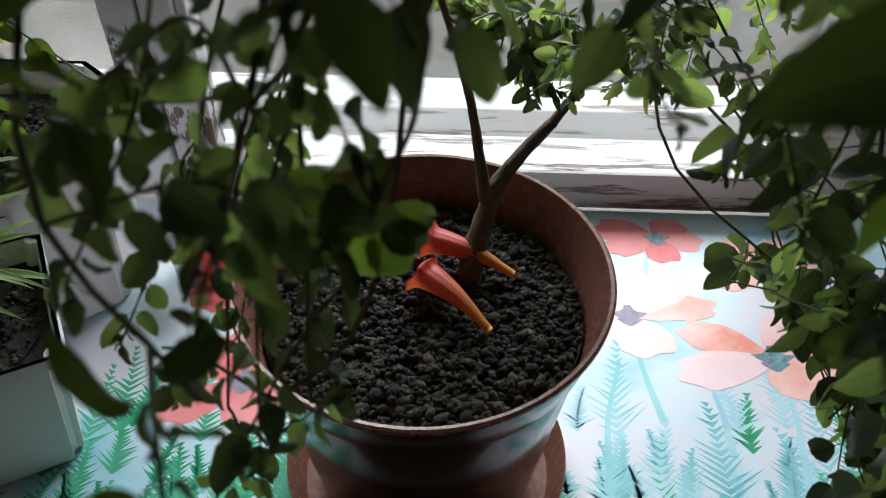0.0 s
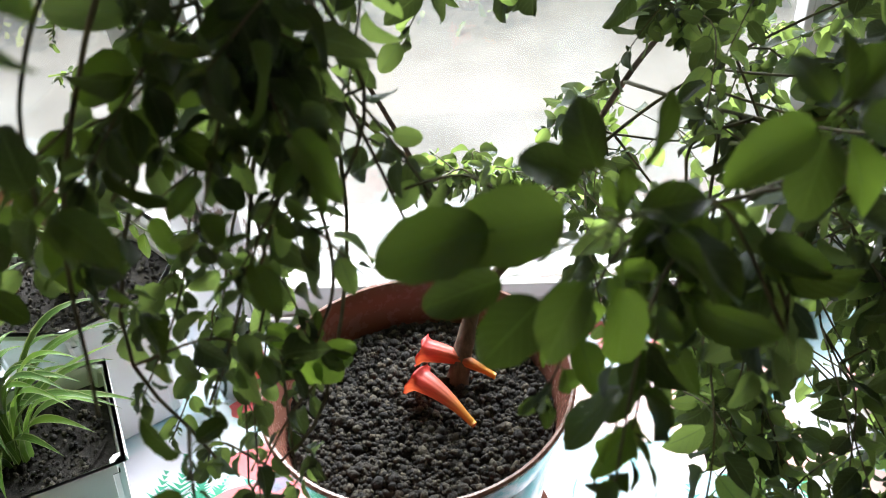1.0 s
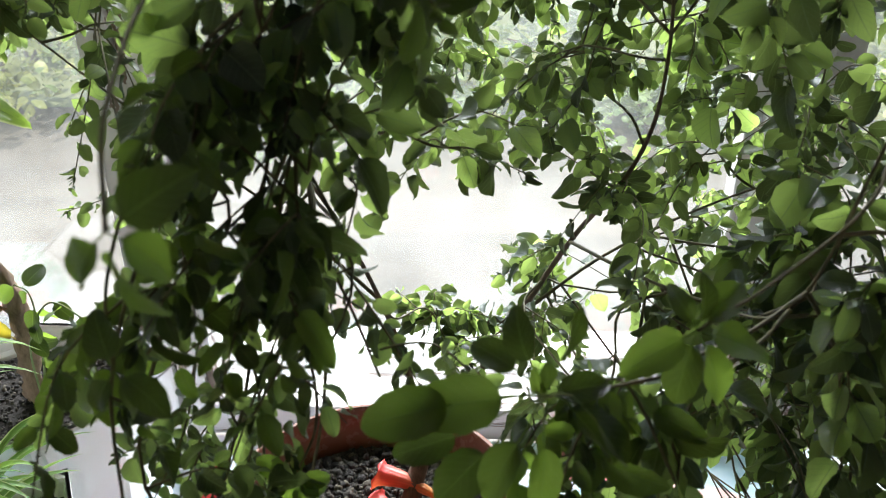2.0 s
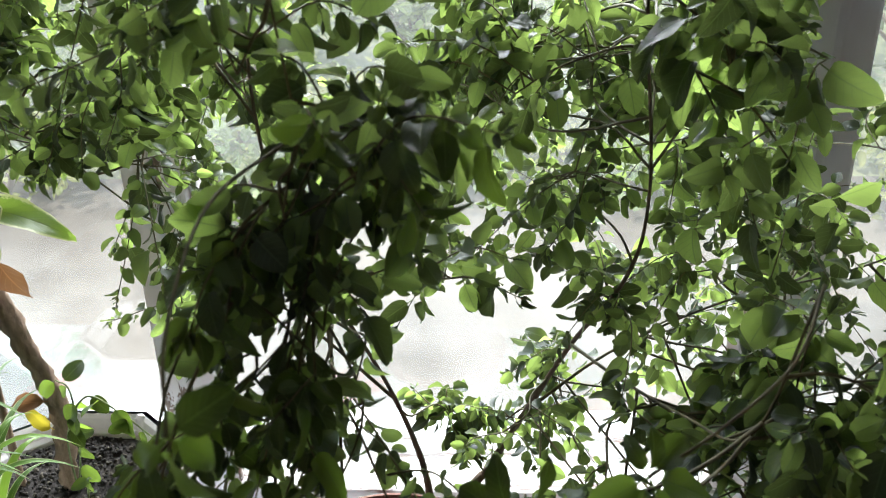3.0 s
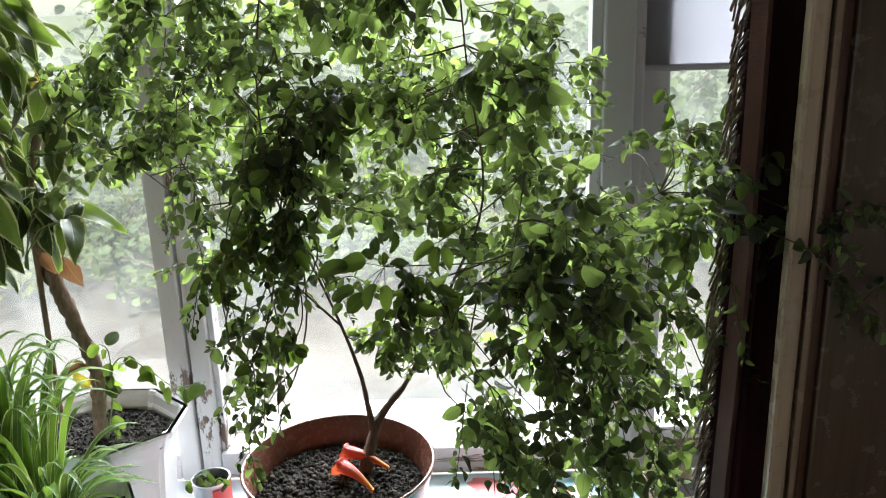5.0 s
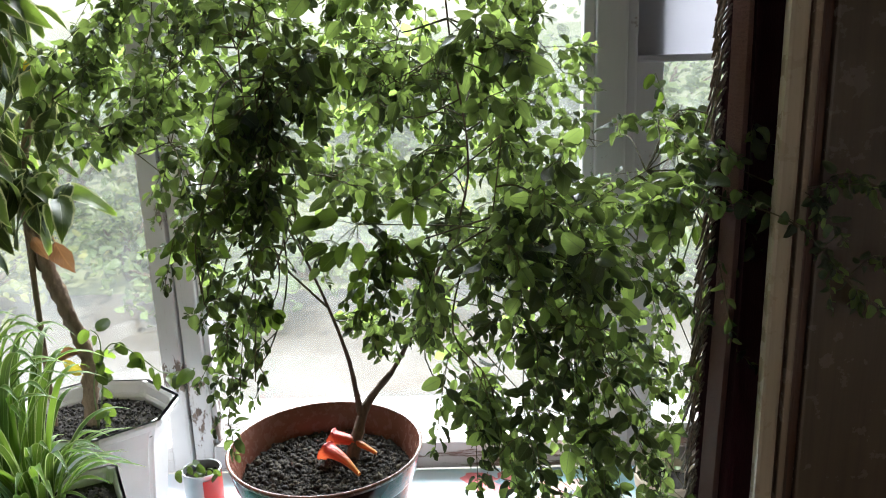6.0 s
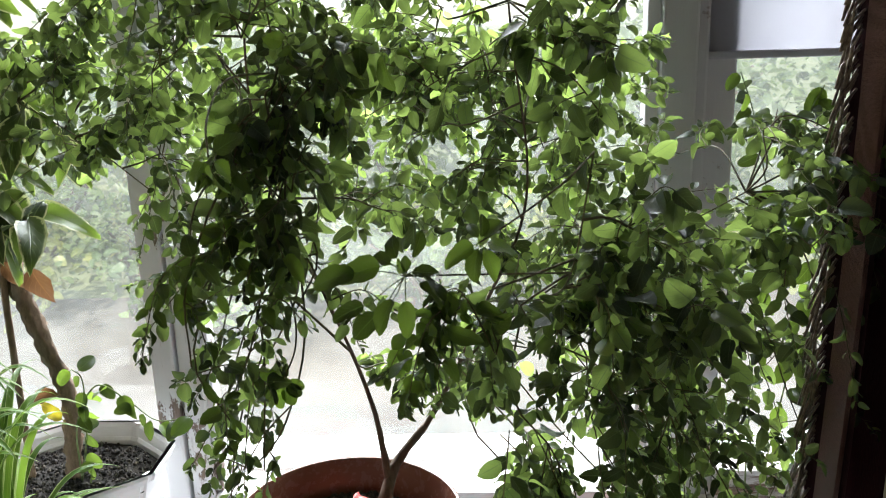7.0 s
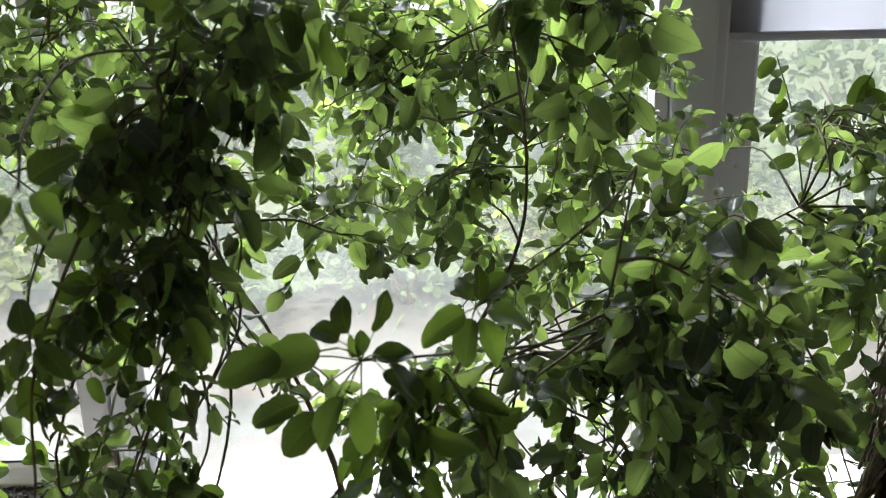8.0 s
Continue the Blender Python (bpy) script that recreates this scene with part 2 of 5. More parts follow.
print_heart = print_mat("print_heart", (0.05, 0.1, 0.12), (0.16, 0.42, 0.42), (0.3, 0.2, 0.3), 160)

m = Mat("campsis_petal", 0.4)
sep = m.t.nodes.new("ShaderNodeSeparateXYZ")
m.t.links.new(m.co.outputs["UV"], sep.inputs[0])
streak = m.ramp(m.noise(30, 3, 0.6, (1, 0.06, 1), "UV"), (0.35, 0.75), (0.65, 1.0))
m.colour(m.mix(1.0, m.ramp(sep.outputs[1], (0.0, (0.80, 0.38, 0.05)), (0.2, (0.78, 0.3, 0.06)), (0.45, (0.64, 0.15, 0.08)), (0.85, (0.58, 0.06, 0.055))), streak, "MULTIPLY"))
petal_material = m.bump(m.noise(30, 3, 0.6, (1, 0.06, 1), "UV"), 0.4, 0.001).thin(0.25, (0.8, 0.15, 0.05)).m

m = Mat("tin", 0.3, 0.85)
m.colour(m.ramp(m.noise(20, 4), (0.3, (0.42, 0.43, 0.45)), (0.7, (0.6, 0.6, 0.62))))
tin = m.m
m = Mat("red_label", 0.4)
m.colour(m.ramp(m.noise(20, 4), (0.3, (0.5, 0.03, 0.03)), (0.7, (0.62, 0.06, 0.05))))
red_label = m.m
m = Mat("beige_clay", 0.7)
m.colour(m.ramp(m.noise(20, 5), (0.3, (0.42, 0.36, 0.27)), (0.7, (0.55, 0.48, 0.38))))
beige_clay = m.bump(m.noise(120, 4), 0.2, 0.001).m

m = Mat("paving", 0.9, 0, 0.3)
n = m.noise(2.2, 6, 0.65)
m.colour(m.mix(m.ramp(m.noise(0.5, 3), (0.45, 0.0), (0.65, 0.7)), m.ramp(n, (0.3, (0.09, 0.075, 0.064)), (0.7, (0.165, 0.14, 0.12))), (0.19, 0.162, 0.14)))
paving = m.bump(n, 0.15, 0.01).m
m = Mat("lawn", 0.95, 0, 0.2)
n = m.noise(3.0, 6, 0.7)
m.colour(m.mix(m.noise(0.35, 3), m.ramp(n, (0.3, (0.1, 0.17, 0.05)), (0.7, (0.3, 0.33, 0.16))), (0.36, 0.35, 0.22)))
lawn = m.bump(n, 0.6, 0.03).m

# window glass with a thin film of dust
m = bpy.data.materials.new("dusty_glass")
m.use_nodes = True
t = m.node_tree
t.nodes.clear()
out = t.nodes.new("ShaderNodeOutputMaterial")
clear = t.nodes.new("ShaderNodeBsdfTransparent")
clear.inputs[0].default_value = (0.95, 0.97, 0.96, 1)
gloss = t.nodes.new("ShaderNodeBsdfGlossy")
gloss.inputs["Roughness"].default_value = 0.02
fres = t.nodes.new("ShaderNodeFresnel")
fres.inputs[0].default_value = 1.45
dust = t.nodes.new("ShaderNodeBsdfTranslucent")
dust.inputs[0].default_value = (0.85, 0.87, 0.84, 1)
nz = t.nodes.new("ShaderNodeTexNoise")
nz.inputs["Scale"].default_value, nz.inputs["Detail"].default_value = 9, 7
co = t.nodes.new("ShaderNodeTexCoord")
rp = t.nodes.new("ShaderNodeMapRange")
rp.inputs[1].default_value, rp.inputs[2].default_value = 0.3, 0.75
rp.inputs[3].default_value, rp.inputs[4].default_value = 0.015, 0.07
m1, m2 = t.nodes.new("ShaderNodeMixShader"), t.nodes.new("ShaderNodeMixShader")
t.links.new(co.outputs["Object"], nz.inputs["Vector"])
t.links.new(nz.outputs[0], rp.inputs[0])
t.links.new(fres.outputs[0], m1.inputs[0])
t.links.new(clear.outputs[0], m1.inputs[1])
t.links.new(gloss.outputs[0], m1.inputs[2])
t.links.new(rp.outputs[0], m2.inputs[0])
t.links.new(m1.outputs[0], m2.inputs[1])
t.links.new(dust.outputs[0], m2.inputs[2])
t.links.new(m2.outputs[0], out.inputs[0])
dusty_glass = m


# ---------------------------------------------------------------- mesh helpers
def mesh_of(name, verts, faces, material, smooth=True, uvs=None):
    me = bpy.data.meshes.new(name)
    me.from_pydata([tuple(v) for v in verts], [], faces)
    if uvs is not None:
        layer = me.uv_layers.new(name="UVMap")
        idx = np.empty(len(me.loops), dtype=np.int32)
        me.loops.foreach_get("vertex_index", idx)
        layer.data.foreach_set("uv", np.asarray(uvs, dtype=np.float32)[idx].ravel())
    me.materials.append(material)
    if smooth:
        me.polygons.foreach_set("use_smooth", [True] * len(me.polygons))
    me.update()
    return me


def attach(ob, parent):
    if parent is not None:
        ob.parent = parent
        ob.matrix_parent_inverse = parent.matrix_basis.inverted()
    return ob


def part(name, bm, material, parent, label="", smooth=False):
    me = bpy.data.meshes.new(name)
    bm.to_mesh(me)
    bm.free()
    me.materials.append(material)
    if smooth:
        me.polygons.foreach_set("use_smooth", [True] * len(me.polygons))
        me.set_sharp_from_angle(angle=radians(38))
    return tagged(attach(new(name, me), parent), label)


def thing(name, place, label, category, group="", kind=""):
    ob = new(name)
    ob.empty_display_size = 0.02
    ob.matrix_basis = Matrix.Translation(place)
    return tagged(ob, label, category, group, kind)


def box(x0, x1, y0, y1, z0, z1, bevel=0.003, bm=None):
    bm = bm or bmesh.new()
    made = bmesh.ops.create_cube(bm, size=1.0)["verts"]
    for v in made:
        v.co = Vector((x0 + (v.co.x + 0.5) * (x1 - x0), y0 + (v.co.y + 0.5) * (y1 - y0), z0 + (v.co.z + 0.5) * (z1 - z0)))
    if bevel:
        edges = {e for v in made for e in v.link_edges}
        bmesh.ops.bevel(bm, geom=list(edges), offset=bevel, segments=2, affect="EDGES", profile=0.6)
    return bm


def lathe(profile, sides=64, squash=(1, 1), turn=0.0):
    """Turns a profile of (radius, height) round the z axis."""
    bm = bmesh.new()
    rings = []
    for r, z in profile:
        rings.append([bm.verts.new((r * squash[0] * math.cos(turn + 2 * math.pi * k / sides), r * squash[1] * math.sin(turn + 2 * math.pi * k / sides), z)) for k in range(sides)])
    for a, b in zip(rings, rings[1:]):
        for k in range(sides):
            bm.faces.new((a[k], a[(k + 1) % sides], b[(k + 1) % sides], b[k]))
    if profile[0][0] > 1e-6:
        bm.faces.new(list(reversed(rings[0])))
    return bm


def tube_data(points, radii, sides=6, wobble=0.0):
    """Vertices and faces of a tapered tube along points."""
    verts, faces = [], []
    side = Vector((1, 0, 0))
    for i, p in enumerate(points):
        d = (points[min(i + 1, len(points) - 1)] - points[max(i - 1, 0)]).normalized()
        u = side - d * side.dot(d)
        u = (u if u.length > 1e-3 else d.orthogonal()).normalized()
        side = u
        w = d.cross(u)
        for k in range(sides):
            a = 2 * math.pi * k / sides
            r = radii[i] * (1 + wobble * noise.noise(Vector((p.x * 90 + k * 1.7, p.y * 90, p.z * 90))))
            verts.append(p + (u * math.cos(a) + w * math.sin(a)) * r)
    for i in range(len(points) - 1):
        for k in range(sides):
            a, b = i * sides + k, i * sides + (k + 1) % sides
            faces.append((a, b, b + sides, a + sides))
    n = len(points)
    faces.append(tuple(range(sides - 1, -1, -1)))
    faces.append(tuple((n - 1) * sides + k for k in range(sides)))
    return verts, faces


def curve(points, steps=8):
    """A smooth line of Vectors through the given points."""
    pts = [Vector(p) for p in points]
    ext = [pts[0] * 2 - pts[1], *pts, pts[-1] * 2 - pts[-2]]
    line = []
    for i in range(1, len(ext) - 2):
        a, b, c, d = ext[i - 1:i + 3]
        for s in range(steps):
            u = s / steps
            line.append(0.5 * ((2 * b) + (c - a) * u + (2 * a - 5 * b + 4 * c - d) * u * u + (3 * b - a - 3 * c + d) * u ** 3))
    line.append(pts[-1])
    return line


def tube(name, points, r0, r1, material, parent, sides=10, wobble=0.0, label=""):
    line = curve(points)
    n = len(line) - 1
    v, f = tube_data(line, [r0 + (r1 - r0) * i / n for i in range(n + 1)], sides, wobble)
    return tagged(attach(new(name, mesh_of(name, v, f, material)), parent), label)


def leaf_mesh(name, material, width=0.36, fold=0.2, bend=0.18, wave=0.03, teeth=0.0, seed=0, stalk=0.12, point=1.3, lance=False):
    """A leaf one unit long along +y, on a stalk, facing +z."""
    rg = random.Random(seed)
    rows = 11 if lance or teeth > 0.03 else 7
    verts, uvs, faces = [], [], []
    phase = rg.uniform(0, 6)
    for i in range(rows + 1):
        u = 0.5 - 0.5 * math.cos(math.pi * i / rows)
        w = width * math.sqrt(max(0.0, 4 * u * (1 - u))) * (1.08 - 0.28 * u ** point) if 0 < i < rows else 0.012
        if lance and 0 < i < rows:
            w = width * math.sin(math.pi * u ** 0.78) ** 0.85
        if teeth and 0 < i < rows:
            w *= 1 + teeth * (1 if i % 2 else -1)
        y = stalk + u * (1 - stalk)
        droop = -bend * u * u
        for s in (-1, -0.5, 0, 0.5, 1):
            z = droop + fold * abs(s) * w + wave * math.sin(phase + u * 7 + s * 2.0) * abs(s)
            verts.append((s * w, y, z))
            uvs.append((0.5 + 0.5 * s, u))
    for i in range(rows):
        for k in range(4):
            a = i * 5 + k
            faces.append((a, a + 1, a + 6, a + 5))
    b = len(verts)
    verts += [(-0.012, 0, 0), (0.012, 0, 0), (0.012, stalk + 0.02, 0.003), (-0.012, stalk + 0.02, 0.003)]
    uvs += [(0.5, 0), (0.5, 0), (0.5, 0.02), (0.5, 0.02)]
    faces.append((b, b + 1, b + 2, b + 3))
    return mesh_of(name, verts, faces, material, True, uvs)


def aim(place, along, up, size):
    """A pose whose y axis runs along a direction and whose z axis is near up, scaled."""
    y = along.normalized()
    x = y.cross(up)
    x = (x if x.length > 1e-4 else y.orthogonal()).normalized()
    z = x.cross(y)
    return Matrix.Translation(place) @ Matrix((x, y, z)).transposed().to_4x4() @ Matrix.Scale(size, 4)


def join_copies(name, meshes, poses, material):
    """One mesh out of many posed copies of a few meshes."""
    cache = {}
    vs, fs, us, base = [], [], [], 0
    for me, mat in poses:
        if me not in cache:
            v = np.array([tuple(x.co) for x in me.vertices])
            uv = np.zeros((len(v), 2))
            for lp, d in zip(me.loops, me.uv_layers[0].data):
                uv[lp.vertex_index] = d.uv
            cache[me] = (v, [tuple(p.vertices) for p in me.polygons], uv)
        v, f, uv = cache[me]
        a = np.array(mat)
        vs.append(v @ a[:3, :3].T + a[:3, 3])
        fs += [tuple(i + base for i in q) for q in f]
        us.append(uv)
        base += len(v)
    return mesh_of(name, np.concatenate(vs).tolist(), fs, material, True, np.concatenate(us))


# ---------------------------------------------------------------- the room and what lies outside
def structure(name, bm, material, label, category="structure", smooth=False):
    ob = part(name, bm, material, None, "", smooth)
    return tagged(ob, label, category, kind="structure")


WX0, WX1, WZ1 = -1.0, 1.05, 2.15     # window opening
Y0 = 0.343                           # inner face of the window frame
structure("floor", box(-1.9, 1.9, -2.8, 0.36, -0.1, 0.0, 0), board, "pale varnished wooden floor boards", "floor")
structure("ceiling", box(-2.0, 2.0, -2.9, 0.6, 2.6, 2.75, 0), plaster, "plain pale plastered ceiling", "ceiling")
structure("wall_west", box(-2.0, -1.9, -2.9, 0.36, 0, 2.6, 0), plaster, "plain beige plastered side wall", "wall")
structure("wall_east", box(1.9, 2.0, -2.9, 0.36, 0, 2.6, 0), plaster, "plain beige plastered side wall", "wall")
structure("wall_south", box(-1.9, 1.9, -2.9, -2.8, 0, 2.6, 0), plaster, "plain beige plastered back wall", "wall")
bm = box(-2.0, 2.0, 0.36, 0.6, -0.6, SILL - 0.03, 0)
box(-2.0, WX0, 0.36, 0.6, SILL - 0.03, 2.6, 0, bm)
box(WX1, 2.0, 0.36, 0.6, SILL - 0.03, 2.6, 0, bm)
box(WX0, WX1, 0.36, 0.6, WZ1, 2.6, 0, bm)
structure("wall_north", bm, plaster, "plastered wall around the window opening", "wall")
bm = box(-1.25, 0.62, -0.087, 0.341, SILL - 0.04, SILL - 0.004, 0.004)
structure("window_sill", bm, old_paint_rail, "deep wooden window sill under a flowered oilcloth", "window sill")

# old wooden window, three lights wide
win = thing("window_1", (0, Y0, SILL), "old wooden window with peeling white paint and dusty panes", "window", kind="structure")
D1 = Y0 + 0.062


def member(name, x0, x1, z0, z1, material, y0=Y0, y1=D1, bevel=0.004, label=""):
    return part(name, box(x0, x1, y0, y1, z0, z1, bevel), material, win, label)


member("mullion", -0.262, -0.232, SILL, WZ1, old_paint, label="peeling white upright with bare wood patches")
member("mullion", -0.297, -0.265, SILL, WZ1, old_paint, Y0 - 0.004)
member("bead", -0.2315, -0.222, SILL + 0.047, WZ1, old_paint, Y0 + 0.010, Y0 + 0.04, 0.002)
member("post", 0.368, 0.412, SILL, WZ1, grey_paint)
member("bead", 0.352, 0.3675, SILL + 0.047, WZ1, old_paint, Y0 + 0.010, Y0 + 0.04, 0.002)
member("post", 0.413, 0.430, SILL, WZ1, grey_paint, Y0 + 0.02, D1 + 0.03)
member("jamb", 0.4305, 0.478, SILL, WZ1, grey_paint, Y0 + 0.062, D1 + 0.05)
member("bottom_rail", -0.2315, 0.3675, SILL, SILL + 0.046, old_paint_rail, label="bottom rail with flaking paint")
member("bottom_rail", WX0 + 0.05, -0.2975, SILL, SILL + 0.046, old_paint_rail)
member("bottom_rail", 0.479, WX1 - 0.05, SILL, SILL + 0.046, old_paint_rail, Y0 + 0.05, D1 + 0.05)
member("top_rail", WX0, WX1, WZ1 - 0.06, WZ1 + 0.01, old_paint, Y0 - 0.01)
member("stile", WX0, WX0 + 0.05, SILL, WZ1 - 0.061, old_paint)
member("stile", WX1 - 0.05, WX1, SILL, WZ1 - 0.061, old_paint)
bm = box(WX0, WX1, D1 + 0.052, 0.52, SILL - 0.02, SILL + 0.044, 0.003)
part("outer_ledge", bm, old_paint_rail, win, "weathered ledge outside the panes")
for x0, x1, y in ((WX0 + 0.049, -0.296, Y0 + 0.03), (-0.233, 0.369, Y0 + 0.03), (0.477, WX1 - 0.049, Y0 + 0.085)):
    pane = part("pane", box(x0, x1, y, y + 0.003, SILL + 0.045, WZ1 - 0.059, 0), dusty_glass, win, "dusty window glass")
    pane.visible_shadow = False

# blind half drawn over the third light
blind = thing("roller_blind", (0.76, Y0 + 0.075, 1.425), "white cloth roller blind drawn half way down", "blind")
bm = bmesh.new()
cols, rows = 24, 12
grid = [[bm.verts.new((0.4315 + 0.567 * i / cols, Y0 + 0.054 + 0.0025 * math.sin(i * 0.9), 1.432 + (2.08 - 1.432) * j / rows)) for i in range(cols + 1)] for j in range(rows + 1)]
for j in range(rows):
    for i in range(cols):
        bm.faces.new((grid[j][i], grid[j][i + 1], grid[j + 1][i + 1], grid[j + 1][i]))
bmesh.ops.solidify(bm, geom=bm.faces[:], thickness=0.001)
part("cloth", bm, blind_cloth, blind, "", True)
part("hem_bar", box(0.4315, 0.999, Y0 + 0.049, Y0 + 0.059, 1.422, 1.432, 0.003), blind_cloth, blind)

# outside: yard, hedge, lawn to the horizon
GZ = -0.55
bm = bmesh.new()
vs = [bm.verts.new(p) for p in ((-400, -400, GZ), (400, -400, GZ), (400, 900, GZ), (-400, 900, GZ))]
bm.faces.new(vs)
structure("ground", bm, lawn, "sunlit green lawn reaching to the distance", "ground")
structure("pavement", box(-14, 14, 0.6, 5.4, GZ, GZ + 0.03, 0), paving, "pale sunlit concrete yard below the window", "pavement")

hl = [leaf_mesh("hedge_leaf", hedge_leaf, 0.34, 0.2, 0.2, 0.05, seed=s) for s in range(3)]


def bush(place, size, count, seed, material=hedge_leaf, leaf=(0.1, 0.22)):
    rg = random.Random(seed)
    ob = thing("bush", place, "green leafy garden bush in the sunlit yard", "bush", "bushes in the yard")
    limbs_v, limbs_f = [], []
    poses = []
    for k in range(9):
        a = rg.uniform(0, 2 * math.pi)
        tip = Vector(place) + Vector((math.cos(a) * size[0] * rg.uniform(0.3, 0.8), math.sin(a) * size[1] * rg.uniform(0.3, 0.8), size[2] * rg.uniform(0.5, 0.95)))
        line = curve([Vector(place), Vector(place).lerp(tip, 0.5) + Vector((0, 0, 0.15 * size[2])), tip], 4)
        v, f = tube_data(line, [0.03 * (1 - 0.7 * i / 8) for i in range(9)], 5)
        limbs_f += [tuple(i + len(limbs_v) for i in q) for q in f]
        limbs_v += v
        for j in range(count // 9):
            c = tip + Vector((rg.gauss(0, size[0] * 0.3), rg.gauss(0, size[1] * 0.3), rg.gauss(0, size[2] * 0.22)))
            if c.z < GZ + 0.03:
                continue
            d = Vector((rg.gauss(0, 1), rg.gauss(0, 1), rg.gauss(-0.2, 0.6)))
            poses.append((rg.choice(hl), aim(c, d, Vector((rg.gauss(0, 0.5), rg.gauss(0, 0.5), 1)), rg.uniform(*leaf))))
    attach(new("limbs", mesh_of("limbs", limbs_v, limbs_f, bark)), ob)
    tagged(attach(new("crown", join_copies("crown", hl, poses, material)), ob), kind="stuff")
    return ob


for k, (x, y, s) in enumerate(((-6.5, 9.5, 1.5), (-4.4, 8.2, 1.3), (-2.6, 8.8, 1.5), (-0.9, 9.8, 1.2), (0.8, 10.4, 1.5), (2.6, 9.4, 1.7), (4.4, 8.0, 1.6), (6.4, 8.6, 1.8), (8.6, 9.6, 1.8), (-9, 10.5, 1.8), (-4.0, 13.5, 2.2), (3.6, 14.0, 2.3))):
    bush((x, y, GZ), (s, s * 0.8, s * 0.95), 700, 50 + k)

rg = random.Random(19)
for k in range(26):
    x = -6.4 + 0.52 * k + rg.uniform(-0.2, 0.2)
    s = rg.uniform(0.45, 0.8)
    bush((x, 4.75 + 0.9 * (k % 3) + rg.uniform(-0.25, 0.25), GZ), (s, s * 0.8, s * rg.uniform(0.7, 1.15)), 540, 90 + k, hedge_lime if k % 5 in (1, 3) else hedge_leaf, (0.05, 0.12))


# ---------------------------------------------------------------- the flowered oilcloth
cloth = thing("tablecloth", (0, 0.1, SILL), "white and turquoise oilcloth printed with red and coral poppies", "tablecloth")
bm = bmesh.new()
nx, ny = 90, 30
CX0, CX1, CY0, CY1 = -1.2, 0.6, -0.079, 0.3405
cg = []
for j in range(ny + 1):
    for i in range(nx + 1):
        x, y = CX0 + (CX1 - CX0) * i / nx, CY0 + (CY1 - CY0) * j / ny
        cg.append(bm.verts.new((x, y, SILL - 0.0004)))
for j in range(ny):
    for i in range(nx):
        a = j * (nx + 1) + i
        bm.faces.new((cg[a], cg[a + 1], cg[a + nx + 2], cg[a + nx + 1]))
front = [bm.verts.new((v.co.x, CY0 - 0.012 + 0.006 * math.sin(v.co.x * 40), SILL - 0.16)) for v in cg[:nx + 1]]
for i in range(nx):
    bm.faces.new((cg[i + 1], cg[i], front[i], front[i + 1]))
part("cloth", bm, oilcloth, cloth, "", True)
PZ = SILL - 0.0003


def flat(name, outline, material, lift=0.0):
    me = mesh_of(name, [(x, y, PZ + lift) for x, y in outline], [tuple(range(len(outline)))], material, False)
    return attach(new(name, me), cloth)


def in_cloth(x, y):
    return CX0 + 0.01 < x < CX1 - 0.01 and CY0 + 0.008 < y < CY1 - 0.006


def petal_outline(cx, cy, turn, length, width, rg):
    pts = []
    for k in range(34):
        a = 2 * math.pi * k / 34
        u = 0.5 + 0.5 * math.cos(a)
        w = math.sin(a) * width * (0.3 + 0.7 * u ** 0.7) * (1 + 0.05 * math.sin(5 * a + turn))
        l = u * length * (1 + 0.05 * math.sin(7 * a + turn * 2))
        pts.append((cx + math.cos(turn) * l - math.sin(turn) * w, cy + math.sin(turn) * l + math.cos(turn) * w))
    return pts


def clip(pts):
    return [(min(max(x, CX0 + 0.01), CX1 - 0.01), min(max(y, CY0 + 0.008), CY1 - 0.005)) for x, y in pts]


def poppy(cx, cy, size, material, seed, squash=0.75):
    rg = random.Random(seed)
    for k in range(5):
        a = k * 2 * math.pi / 5 + rg.uniform(-0.3, 0.3)
        pts = petal_outline(0, 0, a, size * rg.uniform(0.75, 1.25), size * rg.uniform(0.36, 0.56), rg)
        flat("printed_petal", clip([(cx + x, cy + y * squash) for x, y in pts]), material if k % 2 else petal_coral if material is petal_pink else material, 0.00014 + 0.000012 * (k + 1) + 0.000003 * seed)
    pts = [(cx + 0.2 * size * (1 + 0.35 * math.sin(5 * a)) * math.cos(a), cy + 0.15 * size * (1 + 0.35 * math.cos(4 * a)) * math.sin(a)) for a in [2 * math.pi * k / 18 for k in range(18)]]
    flat("printed_heart", clip(pts), print_heart, 0.0003)


def stem(points, width, material, lift=0.0):
    line = curve([(x, y, 0) for x, y in points], 6)
    left, right = [], []
    for i, p in enumerate(line):
        d = (line[min(i + 1, len(line) - 1)] - line[max(0, i - 1)]).normalized()
        w = width * (1 - 0.5 * i / len(line))
        left.append((p.x - d.y * w, p.y + d.x * w))
        right.append((p.x + d.y * w, p.y - d.x * w))
    vs = [(x, y, PZ + lift) for x, y in left + right]
    n = len(line)
    fs = [(i, n + i, n + i + 1, i + 1) for i in range(n - 1)]
    vs = [(x, min(max(y, CY0 + 0.008), CY1 - 0.005), z) for x, y, z in vs]
    return attach(new("printed_stem", mesh_of("printed_stem", vs, fs, material, False)), cloth)


